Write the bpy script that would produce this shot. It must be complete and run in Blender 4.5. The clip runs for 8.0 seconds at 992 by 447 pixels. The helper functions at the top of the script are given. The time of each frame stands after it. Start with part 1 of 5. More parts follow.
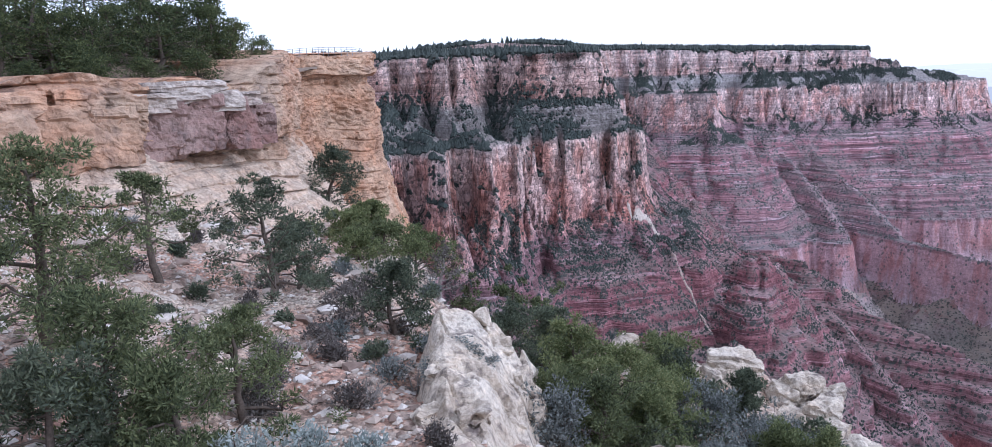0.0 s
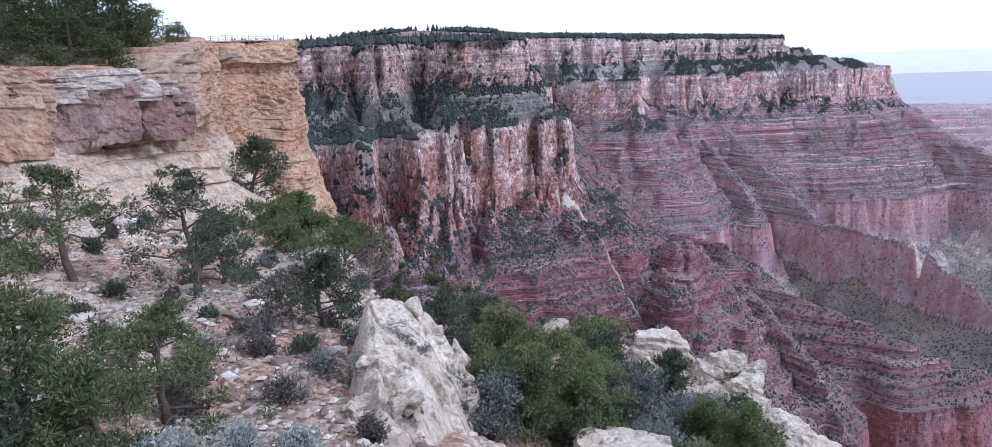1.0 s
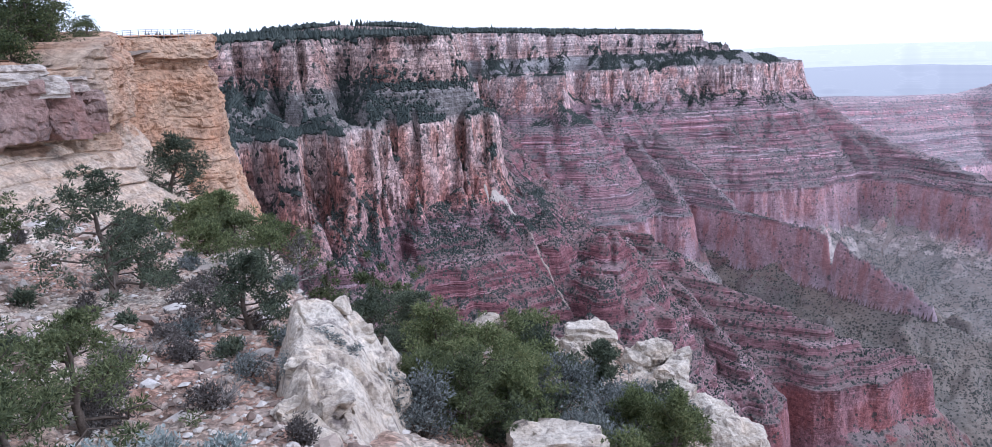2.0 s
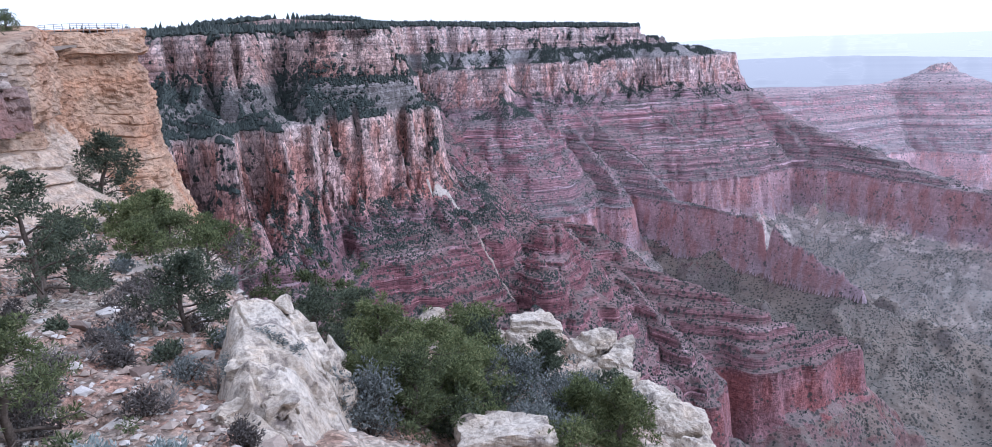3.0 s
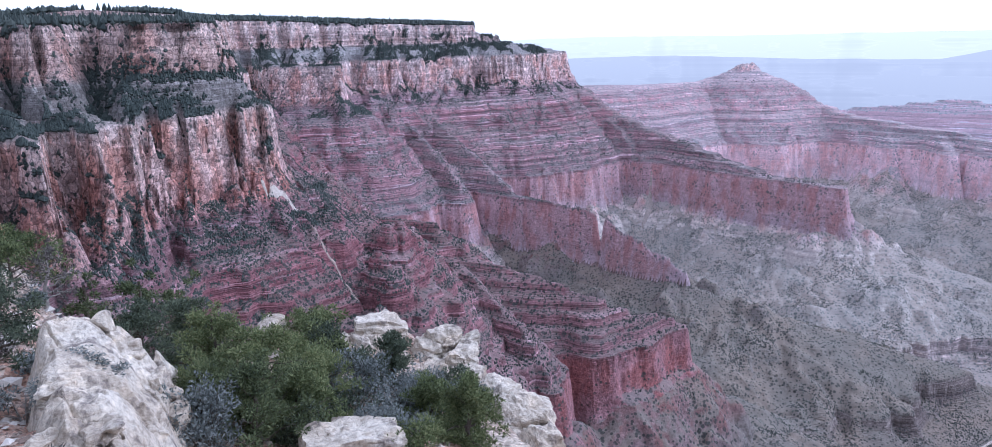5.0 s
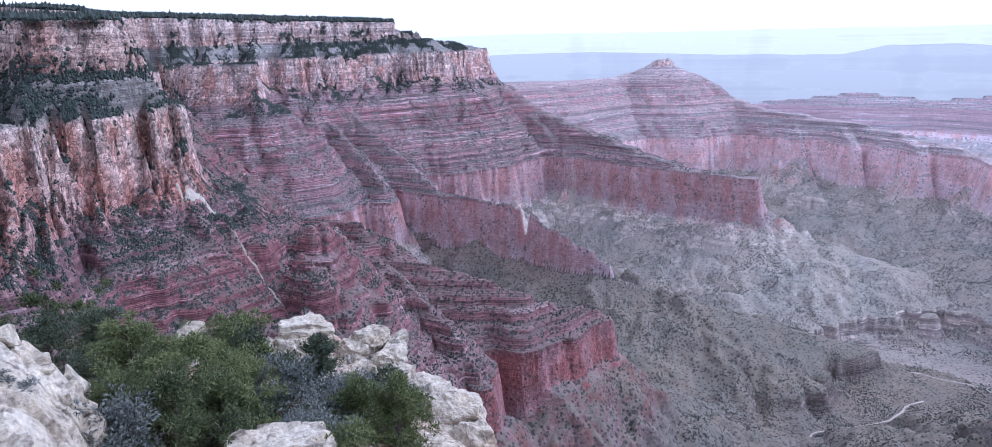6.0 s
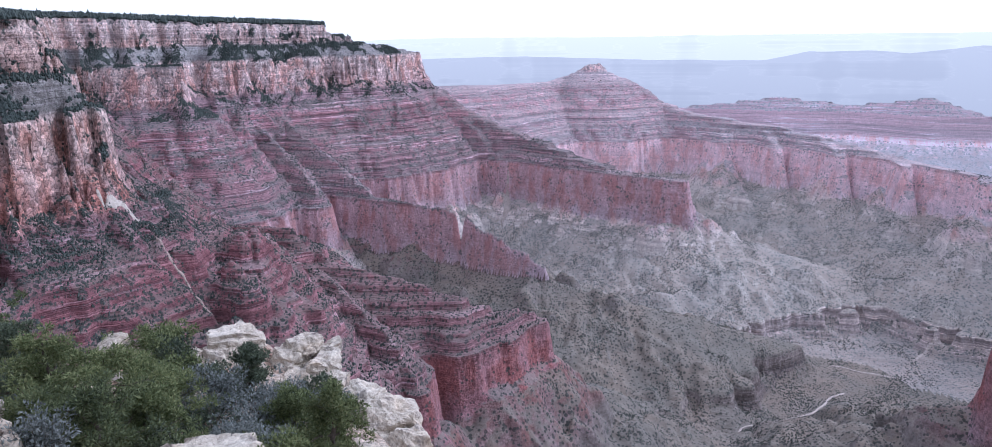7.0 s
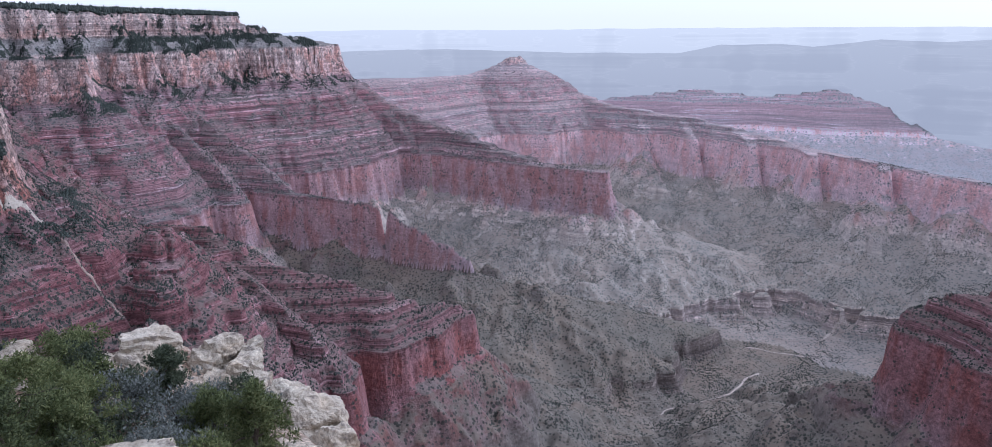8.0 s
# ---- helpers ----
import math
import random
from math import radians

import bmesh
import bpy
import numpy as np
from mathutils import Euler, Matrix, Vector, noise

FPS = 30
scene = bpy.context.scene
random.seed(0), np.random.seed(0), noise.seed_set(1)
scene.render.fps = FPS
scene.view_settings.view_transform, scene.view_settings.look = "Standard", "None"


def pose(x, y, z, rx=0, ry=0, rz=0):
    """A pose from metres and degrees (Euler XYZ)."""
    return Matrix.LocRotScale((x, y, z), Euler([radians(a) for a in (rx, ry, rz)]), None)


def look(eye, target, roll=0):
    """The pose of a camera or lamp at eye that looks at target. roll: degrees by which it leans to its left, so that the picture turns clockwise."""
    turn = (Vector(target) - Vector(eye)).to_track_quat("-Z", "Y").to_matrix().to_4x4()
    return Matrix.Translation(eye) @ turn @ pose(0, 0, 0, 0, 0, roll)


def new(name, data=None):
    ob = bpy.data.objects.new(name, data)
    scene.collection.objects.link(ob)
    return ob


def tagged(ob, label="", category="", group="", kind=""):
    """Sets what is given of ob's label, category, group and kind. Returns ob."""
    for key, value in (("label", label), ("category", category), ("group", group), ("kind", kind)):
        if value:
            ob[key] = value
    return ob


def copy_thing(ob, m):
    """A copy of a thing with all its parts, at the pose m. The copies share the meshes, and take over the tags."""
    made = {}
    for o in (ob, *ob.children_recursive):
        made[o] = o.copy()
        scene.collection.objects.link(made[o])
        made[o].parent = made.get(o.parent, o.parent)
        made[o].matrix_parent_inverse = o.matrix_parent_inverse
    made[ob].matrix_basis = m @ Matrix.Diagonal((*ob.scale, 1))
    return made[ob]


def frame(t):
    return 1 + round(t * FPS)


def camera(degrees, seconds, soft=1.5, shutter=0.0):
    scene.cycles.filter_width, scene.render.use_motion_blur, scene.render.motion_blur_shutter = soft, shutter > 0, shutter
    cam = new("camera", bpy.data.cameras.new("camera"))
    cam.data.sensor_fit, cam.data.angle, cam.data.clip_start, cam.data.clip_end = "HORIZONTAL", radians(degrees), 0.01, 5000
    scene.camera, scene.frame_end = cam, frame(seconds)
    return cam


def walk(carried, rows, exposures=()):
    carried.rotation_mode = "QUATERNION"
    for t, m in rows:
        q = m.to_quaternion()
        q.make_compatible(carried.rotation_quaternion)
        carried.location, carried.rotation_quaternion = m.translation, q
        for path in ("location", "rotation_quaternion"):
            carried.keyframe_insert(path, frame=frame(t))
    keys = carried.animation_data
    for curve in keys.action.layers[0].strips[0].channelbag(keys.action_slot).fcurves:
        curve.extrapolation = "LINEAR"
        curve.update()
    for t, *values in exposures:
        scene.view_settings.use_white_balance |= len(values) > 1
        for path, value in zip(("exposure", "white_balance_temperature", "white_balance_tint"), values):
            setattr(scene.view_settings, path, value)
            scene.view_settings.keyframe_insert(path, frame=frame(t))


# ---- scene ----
cam = camera(65.96, 8.0, soft=0.5)
# seconds, yaw, pitch, lean to the right, and the small sway of the hand as the camera turns on the spot
TURNS = [
    (0.0, 0.00, -11.48, 2.10, 0.00, 0.00), (0.5, -2.09, -12.05, 1.83, 0.00, 0.00), (1.0, -5.35, -12.53, 2.10, 0.00, 0.00), (1.5, -8.32, -12.76, 1.98, 0.01, 0.01),
    (3.0, -15.06, -13.71, 2.32, 0.04, 0.02), (3.5, -17.50, -13.71, 1.91, 0.05, 0.05), (4.0, -20.52, -13.96, 2.00, 0.07, 0.07), (4.5, -23.87, -14.05, 1.56, 0.09, 0.09),
    (6.0, -32.93, -14.63, 1.48, 0.10, 0.10), (6.5, -35.27, -14.39, 1.13, 0.11, 0.09), (7.0, -37.96, -14.44, 0.90, 0.12, 0.07), (7.5, -40.84, -14.45, 0.76, 0.12, 0.05),
    (8.0, -43.82, -15.04, 0.56, 0.12, 0.02),
]
walk(cam, [(t, pose(x, y, 0.0, 90 + pitch, 0, yaw) @ pose(0, 0, 0, 0, 0, -lean)) for t, yaw, pitch, lean, x, y in TURNS],
     exposures=[(0.0, 0.0, 5220, 16), (3.0, 0.02, 5150, 16), (4.5, 0.04, 4980, 16), (6.0, 0.06, 4980, 16), (7.0, -0.02, 5180, 16), (7.5, -0.25, 5230, 15), (8.0, -0.36, 5290, 14)])

# ---- light: a pale overcast sky and a wide, weak sun ----
SUN_EL, SUN_AZ = 34.0, 116.0     # azimuth clockwise from the y axis
world = bpy.data.worlds.new("sky")
scene.world = world
world.use_nodes = True
wn, wl = world.node_tree.nodes, world.node_tree.links
sky = wn.new("ShaderNodeTexSky")
sky.sky_type, sky.sun_disc = "NISHITA", False
sky.sun_elevation, sky.sun_rotation = radians(SUN_EL), radians(SUN_AZ)
sky.air_density, sky.dust_density, sky.ozone_density, sky.altitude = 1.0, 4.0, 1.0, 2000
cloud = wn.new("ShaderNodeMix")
cloud.data_type = "RGBA"
cloud.inputs["Factor"].default_value = 0.7
cloud.inputs["B"].default_value = (10.5, 10.3, 10.3, 1)
wl.new(sky.outputs["Color"], cloud.inputs["A"])
wl.new(cloud.outputs["Result"], wn["Background"].inputs["Color"])
wn["Background"].inputs["Strength"].default_value = 0.143
sun = new("sun", bpy.data.lights.new("sun", "SUN"))
sun.data.energy, sun.data.angle, sun.data.color = 1.9, radians(14), (1.0, 0.97, 0.95)
sun.matrix_world = look((0, 0, 0), (-math.sin(radians(SUN_AZ)) * math.cos(radians(SUN_EL)),
                                    -math.cos(radians(SUN_AZ)) * math.cos(radians(SUN_EL)), -math.sin(radians(SUN_EL))))

# ---- materials ----
class Nodes:
    """A small helper to wire up a node material."""

    def __init__(self, name, rough=0.9):
        self.mat = bpy.data.materials.new(name)
        self.mat.use_nodes = True
        self.t = self.mat.node_tree
        self.bsdf = self.t.nodes["Principled BSDF"]
        self.bsdf.inputs["Roughness"].default_value = rough
        self.bsdf.inputs["Specular IOR Level"].default_value = 0.15

    def node(self, kind, **sets):
        n = self.t.nodes.new("ShaderNode" + kind)
        for k, v in sets.items():
            setattr(n, k, v)
        return n

    def put(self, socket, value):
        if isinstance(value, bpy.types.NodeSocket):
            self.t.links.new(value, socket)
        elif isinstance(value, tuple) and len(value) == 3 and socket.type == "RGBA":
            socket.default_value = (*value, 1)
        else:
            socket.default_value = value

    def math(self, op, a, b=0.0, clamp=False):
        n = self.node("Math", operation=op, use_clamp=clamp)
        self.put(n.inputs[0], a), self.put(n.inputs[1], b)
        return n.outputs[0]

    def span(self, v, a, b, lo=0.0, hi=1.0):
        n = self.node("MapRange")
        for i, x in enumerate((v, a, b, lo, hi)):
            self.put(n.inputs[i], x)
        return n.outputs[0]

    def mix(self, f, a, b, blend="MIX"):
        n = self.node("Mix", data_type="RGBA", blend_type=blend)
        self.put(n.inputs["Factor"], f), self.put(n.inputs["A"], a), self.put(n.inputs["B"], b)
        return n.outputs["Result"]

    def pos(self):
        return self.node("NewGeometry").outputs["Position"]

    def scaled(self, vector, x, y, z):
        n = self.node("Mapping")
        self.put(n.inputs["Vector"], vector)
        n.inputs["Scale"].default_value = (x, y, z)
        return n.outputs[0]

    def noise(self, vector, scale=1.0, detail=4.0, rough=0.55):
        n = self.node("TexNoise")
        self.put(n.inputs["Vector"], vector)
        n.inputs["Scale"].default_value, n.inputs["Detail"].default_value = scale, detail
        n.inputs["Roughness"].default_value = rough
        return n.outputs["Fac"]

    def cells(self, vector, scale, feature="F1"):
        n = self.node("TexVoronoi", feature=feature)
        self.put(n.inputs["Vector"], vector)
        n.inputs["Scale"].default_value = scale
        return n

    def ramp(self, v, stops, interpolation="LINEAR"):
        n = self.node("ValToRGB")
        self.put(n.inputs[0], v)
        e = n.color_ramp.elements
        n.color_ramp.interpolation = interpolation
        e[0].position, e[0].color = stops[0][0], (*stops[0][1], 1)
        e[1].position, e[1].color = stops[-1][0], (*stops[-1][1], 1)
        for p, c in stops[1:-1]:
            e.new(p).color = (*c, 1)
        return n.outputs[0]

    def bump(self, height, strength, distance):
        n = self.node("Bump")
        n.inputs["Strength"].default_value, n.inputs["Distance"].default_value = strength, distance
        self.put(n.inputs["Height"], height)
        self.t.links.new(n.outputs[0], self.bsdf.inputs["Normal"])

    def done(self, colour):
        self.put(self.bsdf.inputs["Base Color"], colour)
        return self.mat


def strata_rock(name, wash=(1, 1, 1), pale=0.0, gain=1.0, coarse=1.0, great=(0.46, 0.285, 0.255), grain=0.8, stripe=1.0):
    """Layered canyon rock: colours by height, bedding and pale ledge lines, blocky joints, scree and scrub on the
    slopes. pale, wash and gain put distance haze into the base colour.
    """
    m = Nodes(name, 0.95)
    p = m.pos()
    split = m.node("SeparateXYZ")
    m.put(split.inputs[0], p)
    z = split.outputs[2]
    wob = m.noise(p, 0.012, 4)
    zz = m.math("ADD", z, m.span(wob, 0.25, 0.75, -6, 6))
    low, high = -1150.0, 90.0
    k = 1 / coarse

    def at(v):
        return (v - low) / (high - low)
    rock = m.ramp(m.span(zz, low, high), [
        (at(-1110), (0.20, 0.165, 0.145)), (at(-1060), (0.28, 0.225, 0.19)), (at(-1012), (0.34, 0.28, 0.235)), (at(-995), (0.24, 0.215, 0.17)),
        (at(-880), (0.27, 0.245, 0.20)), (at(-800), (0.34, 0.29, 0.245)), (at(-780), tuple(0.5 * (g + h) for g, h in zip(great, (0.32, 0.29, 0.27)))), (at(-690), great),
        (at(-604), tuple(1.08 * g for g in great)), (at(-596), (0.25, 0.134, 0.12)), (at(-430), (0.262, 0.116, 0.106)), (at(-340), (0.248, 0.10, 0.093)),
        (at(-275), (0.29, 0.165, 0.15)), (at(-258), (0.29, 0.17, 0.152)), (at(-248), (0.48, 0.295, 0.235)), (at(-190), (0.55, 0.385, 0.30)), (at(-122), (0.59, 0.45, 0.35)),
        (at(-110), (0.21, 0.19, 0.15)), (at(-64), (0.22, 0.20, 0.16)), (at(-50), (0.49, 0.335, 0.25)), (at(24), (0.57, 0.44, 0.34))])
    # how strongly each layer is bedded (green), jointed (red) and stained in patches (blue)
    habit = m.node("SeparateColor")
    m.put(habit.inputs[0], m.ramp(m.span(z, low, high), [
        (at(-1090), (0.15, 0.6, 0)), (at(-1005), (0.15, 0.7, 0)), (at(-985), (0.05, 0.12, 0)), (at(-820), (0.08, 0.3, 0)), (at(-770), (0.16, 0.14, 0.9)),
        (at(-610), (0.16, 0.16, 0.9)), (at(-592), (0.05, 1.0, 0)), (at(-270), (0.06, 1.0, 0)), (at(-245), (0.5, 0.3, 1)), (at(-125), (0.5, 0.35, 1)),
        (at(-108), (0.2, 0.4, 0)), (at(-62), (0.3, 0.5, 0)), (at(-50), (0.4, 0.6, 0.7)), (at(20), (0.4, 0.55, 0.6))]))
    stain = m.noise(m.scaled(p, 0.022, 0.022, 0.009), 1.0, 5, 0.6)
    rock = m.mix(m.math("MULTIPLY", habit.outputs[2], m.span(stain, 0.46, 0.6)), rock, m.mix(1.0, rock, (0.88, 0.62, 0.55), "MULTIPLY"))
    long_bed = m.noise(m.scaled(p, 0.0006, 0.0006, 0.095 * k ** 0.6), 1.0, 5, 0.72)
    short_bed = m.noise(m.scaled(p, 0.02 * k, 0.02 * k, 0.2 * k), 1.0, 6, 0.72)
    bed = m.math("ADD", m.math("MULTIPLY", long_bed, 0.8), m.math("MULTIPLY", short_bed, 0.2))
    broken = m.span(m.noise(p, 0.009 * k, 5, 0.65), 0.41, 0.58)
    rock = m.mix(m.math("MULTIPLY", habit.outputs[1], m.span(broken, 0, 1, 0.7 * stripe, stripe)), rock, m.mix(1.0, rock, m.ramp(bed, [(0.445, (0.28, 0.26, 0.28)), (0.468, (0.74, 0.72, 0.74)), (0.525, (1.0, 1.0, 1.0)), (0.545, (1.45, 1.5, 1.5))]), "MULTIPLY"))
    # thin pale ledge lines, broken along the beds
    ledge = m.noise(m.scaled(p, 0.0007, 0.0007, 0.042 * k ** 0.5), 1.0, 3, 0.6)
    line = m.math("MULTIPLY", m.math("MULTIPLY", habit.outputs[1], broken), m.ramp(ledge, [(0.484, (0, 0, 0)), (0.494, (1, 1, 1)), (0.506, (1, 1, 1)), (0.516, (0, 0, 0))]))
    rock = m.mix(m.math("MULTIPLY", line, 0.85 * stripe), rock, m.mix(1.0, m.mix(0.4, rock, (0.42, 0.36, 0.33)), (2.2, 2.2, 2.2), "MULTIPLY"))
    # joints that part the cliffs into blocks and pillars
    streak = m.noise(m.scaled(p, 0.075 * k, 0.075 * k, 0.018 * k), 1.0, 6, 0.68)
    rock = m.mix(habit.outputs[0], rock, m.mix(1.0, rock, m.ramp(streak, [(0.36, (0.7, 0.67, 0.67)), (0.48, (0.98, 0.98, 0.98)), (0.64, (1.2, 1.2, 1.2))]), "MULTIPLY"))
    warped = m.node("VectorMath", operation="ADD")
    m.put(warped.inputs[0], m.scaled(p, 0.11 * k, 0.11 * k, 0.085 * k))
    m.put(warped.inputs[1], m.span(m.noise(p, 0.05 * k, 4, 0.6), 0, 1, -1.2, 1.2))
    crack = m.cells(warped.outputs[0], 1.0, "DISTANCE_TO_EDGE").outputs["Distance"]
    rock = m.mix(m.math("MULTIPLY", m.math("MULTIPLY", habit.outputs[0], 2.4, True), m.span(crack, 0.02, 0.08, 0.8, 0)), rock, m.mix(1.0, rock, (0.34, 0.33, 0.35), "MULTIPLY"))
    block = m.node("SeparateColor")
    m.put(block.inputs[0], m.cells(warped.outputs[0], 1.0).outputs["Color"])
    tone = m.ramp(block.outputs[0], [(0.0, (0.6, 0.55, 0.54)), (0.5, (0.98, 0.97, 0.97)), (1.0, (1.28, 1.29, 1.28))])
    rock = m.mix(m.math("MULTIPLY", habit.outputs[0], 2.2, True), rock, m.mix(1.0, rock, tone, "MULTIPLY"))
    blotch = m.noise(p, 0.13 * k, 6, 0.74)
    rock = m.mix(grain, rock, m.ramp(blotch, [(0.36, (0.5, 0.49, 0.5)), (0.5, (1, 1, 1)), (0.64, (1.5, 1.5, 1.48))]), "MULTIPLY")
    # loose scree where it is less steep
    nrm = m.node("SeparateXYZ")
    m.put(nrm.inputs[0], m.node("NewGeometry").outputs["Normal"])
    rough = m.noise(p, 0.05 * k, 6, 0.65)
    slack = m.math("ADD", nrm.outputs[2], m.span(rough, 0.3, 0.7, -0.22, 0.22))
    flat = m.span(slack, 0.56, 0.76)
    scree = m.mix(m.span(m.noise(p, 0.02, 5), 0.35, 0.65), m.mix(0.5, rock, (0.23, 0.17, 0.135)), m.mix(0.6, rock, (0.17, 0.15, 0.11)))
    tan, sage = (tuple(c / gain ** 0.8 for c in col) for col in ((0.30, 0.245, 0.18), (0.225, 0.205, 0.16)))
    scree = m.mix(m.span(z, -690, -600, 0.85, 0.2), scree, m.mix(m.span(m.noise(p, 0.006, 4), 0.4, 0.6), tan, sage))
    rock = m.mix(m.math("MULTIPLY", flat, 0.85), rock, scree)
    # scrub in dots of two sizes, thick in some places and thin in others, and in the joints of the cliffs
    thick = m.noise(p, 0.011, 5, 0.6)
    small = m.span(m.cells(p, 0.115 * k).outputs["Distance"], 0.27, 0.36, 1, 0)
    large = m.span(m.cells(p, 0.075 * k).outputs["Distance"], 0.25, 0.33, 1, 0)
    dots = m.math("MAXIMUM", m.math("MULTIPLY", small, m.span(thick, 0.3, 0.46, 0.6, 1)), m.math("MULTIPLY", large, m.span(thick, 0.44, 0.54)))
    clinging = m.math("MULTIPLY", m.math("MULTIPLY", habit.outputs[2], 0.5), m.span(m.noise(p, 0.03 * k, 5, 0.65), 0.46, 0.56))
    dots = m.math("MULTIPLY", dots, m.span(m.math("ADD", slack, clinging), 0.36, 0.56))
    rock = m.mix(m.math("MULTIPLY", dots, 0.85), rock, (0.045, 0.055, 0.042))
    # haze painted into the base colour: bluish tint and lift, then a grey veil
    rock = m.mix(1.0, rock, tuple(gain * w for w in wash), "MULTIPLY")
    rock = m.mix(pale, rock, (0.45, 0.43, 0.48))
    relief = m.math("ADD", m.math("MULTIPLY", bed, m.math("MULTIPLY", habit.outputs[1], 3.0)), m.math("ADD", m.math("MULTIPLY", crack, m.math("MULTIPLY", habit.outputs[0], 1.5)), m.math("MULTIPLY", blotch, 0.8)))
    m.bump(relief, 1.0, 7.0 * coarse)
    return m.done(rock)


# one rock in copies by distance, each with its own painted haze
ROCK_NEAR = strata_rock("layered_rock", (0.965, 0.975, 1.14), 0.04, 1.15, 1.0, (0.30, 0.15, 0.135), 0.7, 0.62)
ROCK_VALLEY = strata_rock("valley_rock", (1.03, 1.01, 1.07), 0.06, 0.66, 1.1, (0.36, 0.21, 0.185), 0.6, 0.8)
ROCK_SLOPE = strata_rock("valley_rock_hazy", (1.03, 1.01, 1.07), 0.22, 1.95, 1.3, (0.36, 0.25, 0.22), 0.4)
ROCK_MID = strata_rock("layered_rock_hazy_mauve", (0.945, 0.98, 1.17), 0.15, 1.44, 1.3, (0.38, 0.225, 0.20), 0.4, 0.9)
ROCK_FAR = strata_rock("layered_rock_hazy", (0.98, 0.99, 1.14), 0.45, 2.5, 1.5, (0.42, 0.26, 0.235), 0.4, 0.9)
# the most haze in the colour, brightened too for faces the sun misses
ROCK_FARTHEST = strata_rock("layered_rock_haziest", (1.0, 1.28, 1.55), 0.72, 6.0, 1.8, grain=0.3, stripe=0.6)


def plain(name, colour, rough=0.9, vary=0.25, scale=2.0):
    m = Nodes(name, rough)
    n = m.noise(m.pos(), scale, 6, 0.6)
    dark = tuple(c * (1 - vary) for c in colour)
    light = tuple(min(1, c * (1 + vary)) for c in colour)
    m.bump(n, 0.4, 0.3 / scale)
    return m.done(m.ramp(n, [(0.3, dark), (0.7, light)]))

# ---- numeric noise, for the shape of the land ----
PERM = np.random.RandomState(7).permutation(4096)


def lattice(ix, iy, iz):
    h = PERM[(ix + PERM[(iy + PERM[iz & 4095]) & 4095]) & 4095]
    return h / 2047.5 - 1.0


def vnoise(x, y, z=None):
    """Smooth value noise from -1 to 1."""
    x, y = np.asarray(x, float), np.asarray(y, float)
    z = np.zeros_like(x) if z is None else np.asarray(z, float) + np.zeros_like(x)
    ix, iy, iz = np.floor(x).astype(int), np.floor(y).astype(int), np.floor(z).astype(int)
    fx, fy, fz = x - ix, y - iy, z - iz
    ux, uy, uz = (f * f * (3 - 2 * f) for f in (fx, fy, fz))
    out = 0
    for dz in ((0, 1) if np.any(fz) else (0,)):
        wz = uz if dz else 1 - uz
        a = lattice(ix, iy, iz + dz) * (1 - ux) + lattice(ix + 1, iy, iz + dz) * ux
        b = lattice(ix, iy + 1, iz + dz) * (1 - ux) + lattice(ix + 1, iy + 1, iz + dz) * ux
        out = out + wz * (a * (1 - uy) + b * uy)
    return out


def fbm(x, y, z=None, octaves=4, gain=0.5):
    total, amp, out = 0.0, 1.0, 0.0
    for i in range(octaves):
        s = 2.0 ** i
        out = out + amp * vnoise(x * s + 17.3 * i, y * s + 9.1 * i, None if z is None else z * s + 5.7 * i)
        total, amp = total + amp, amp * gain
    return out / total


def mesh_from(name, verts, faces, smooth=True):
    """A mesh from an (n, 3) array and an (m, 3 or 4) array of corners."""
    me = bpy.data.meshes.new(name)
    verts, faces = np.asarray(verts, np.float32), np.asarray(faces, np.int32)
    k = faces.shape[1]
    me.vertices.add(len(verts)), me.loops.add(faces.size), me.polygons.add(len(faces))
    me.vertices.foreach_set("co", verts.ravel())
    me.loops.foreach_set("vertex_index", faces.ravel())
    me.polygons.foreach_set("loop_start", np.arange(0, faces.size, k, dtype=np.int32))
    me.polygons.foreach_set("loop_total", np.full(len(faces), k, np.int32))
    me.polygons.foreach_set("use_smooth", np.full(len(faces), smooth))
    me.update(calc_edges=True)
    return me


def grid_faces(rows, cols, wrap=False):
    i = np.arange(rows * cols).reshape(rows, cols)
    if wrap:
        i = np.concatenate([i, i[:, :1]], 1)
    return np.stack([i[:-1, :-1], i[:-1, 1:], i[1:, 1:], i[1:, :-1]], -1).reshape(-1, 4)


def polar(az, r):
    return r * math.sin(radians(az)), r * math.cos(radians(az))


# ---- the canyon: level strata cut back from a few ridge lines ----
LAYERS = [(-400, 44), (-60, 24), (0, 20)]


def add_steps(d1, z1, n, share, cliff, uneven=0.5):
    """n ledges of uneven height from the last layer down to z1 at d1; cliff: how much of each drop is steep, share: how little way that takes."""
    d0, z0 = LAYERS[-1]
    rng = np.random.RandomState(n * 31 + int(d1))
    cut = np.concatenate([[0], np.cumsum(1 + uneven * rng.uniform(-1, 1, n))])
    cut /= cut[-1]
    for lo, hi in zip(cut, cut[1:]):
        c = min(0.93, cliff * rng.uniform(0.6, 1.35))
        LAYERS.append((d0 + (d1 - d0) * (lo + (hi - lo) * share), z0 + (z1 - z0) * (lo + (hi - lo) * c)))
        LAYERS.append((d0 + (d1 - d0) * hi, z0 + (z1 - z0) * hi))


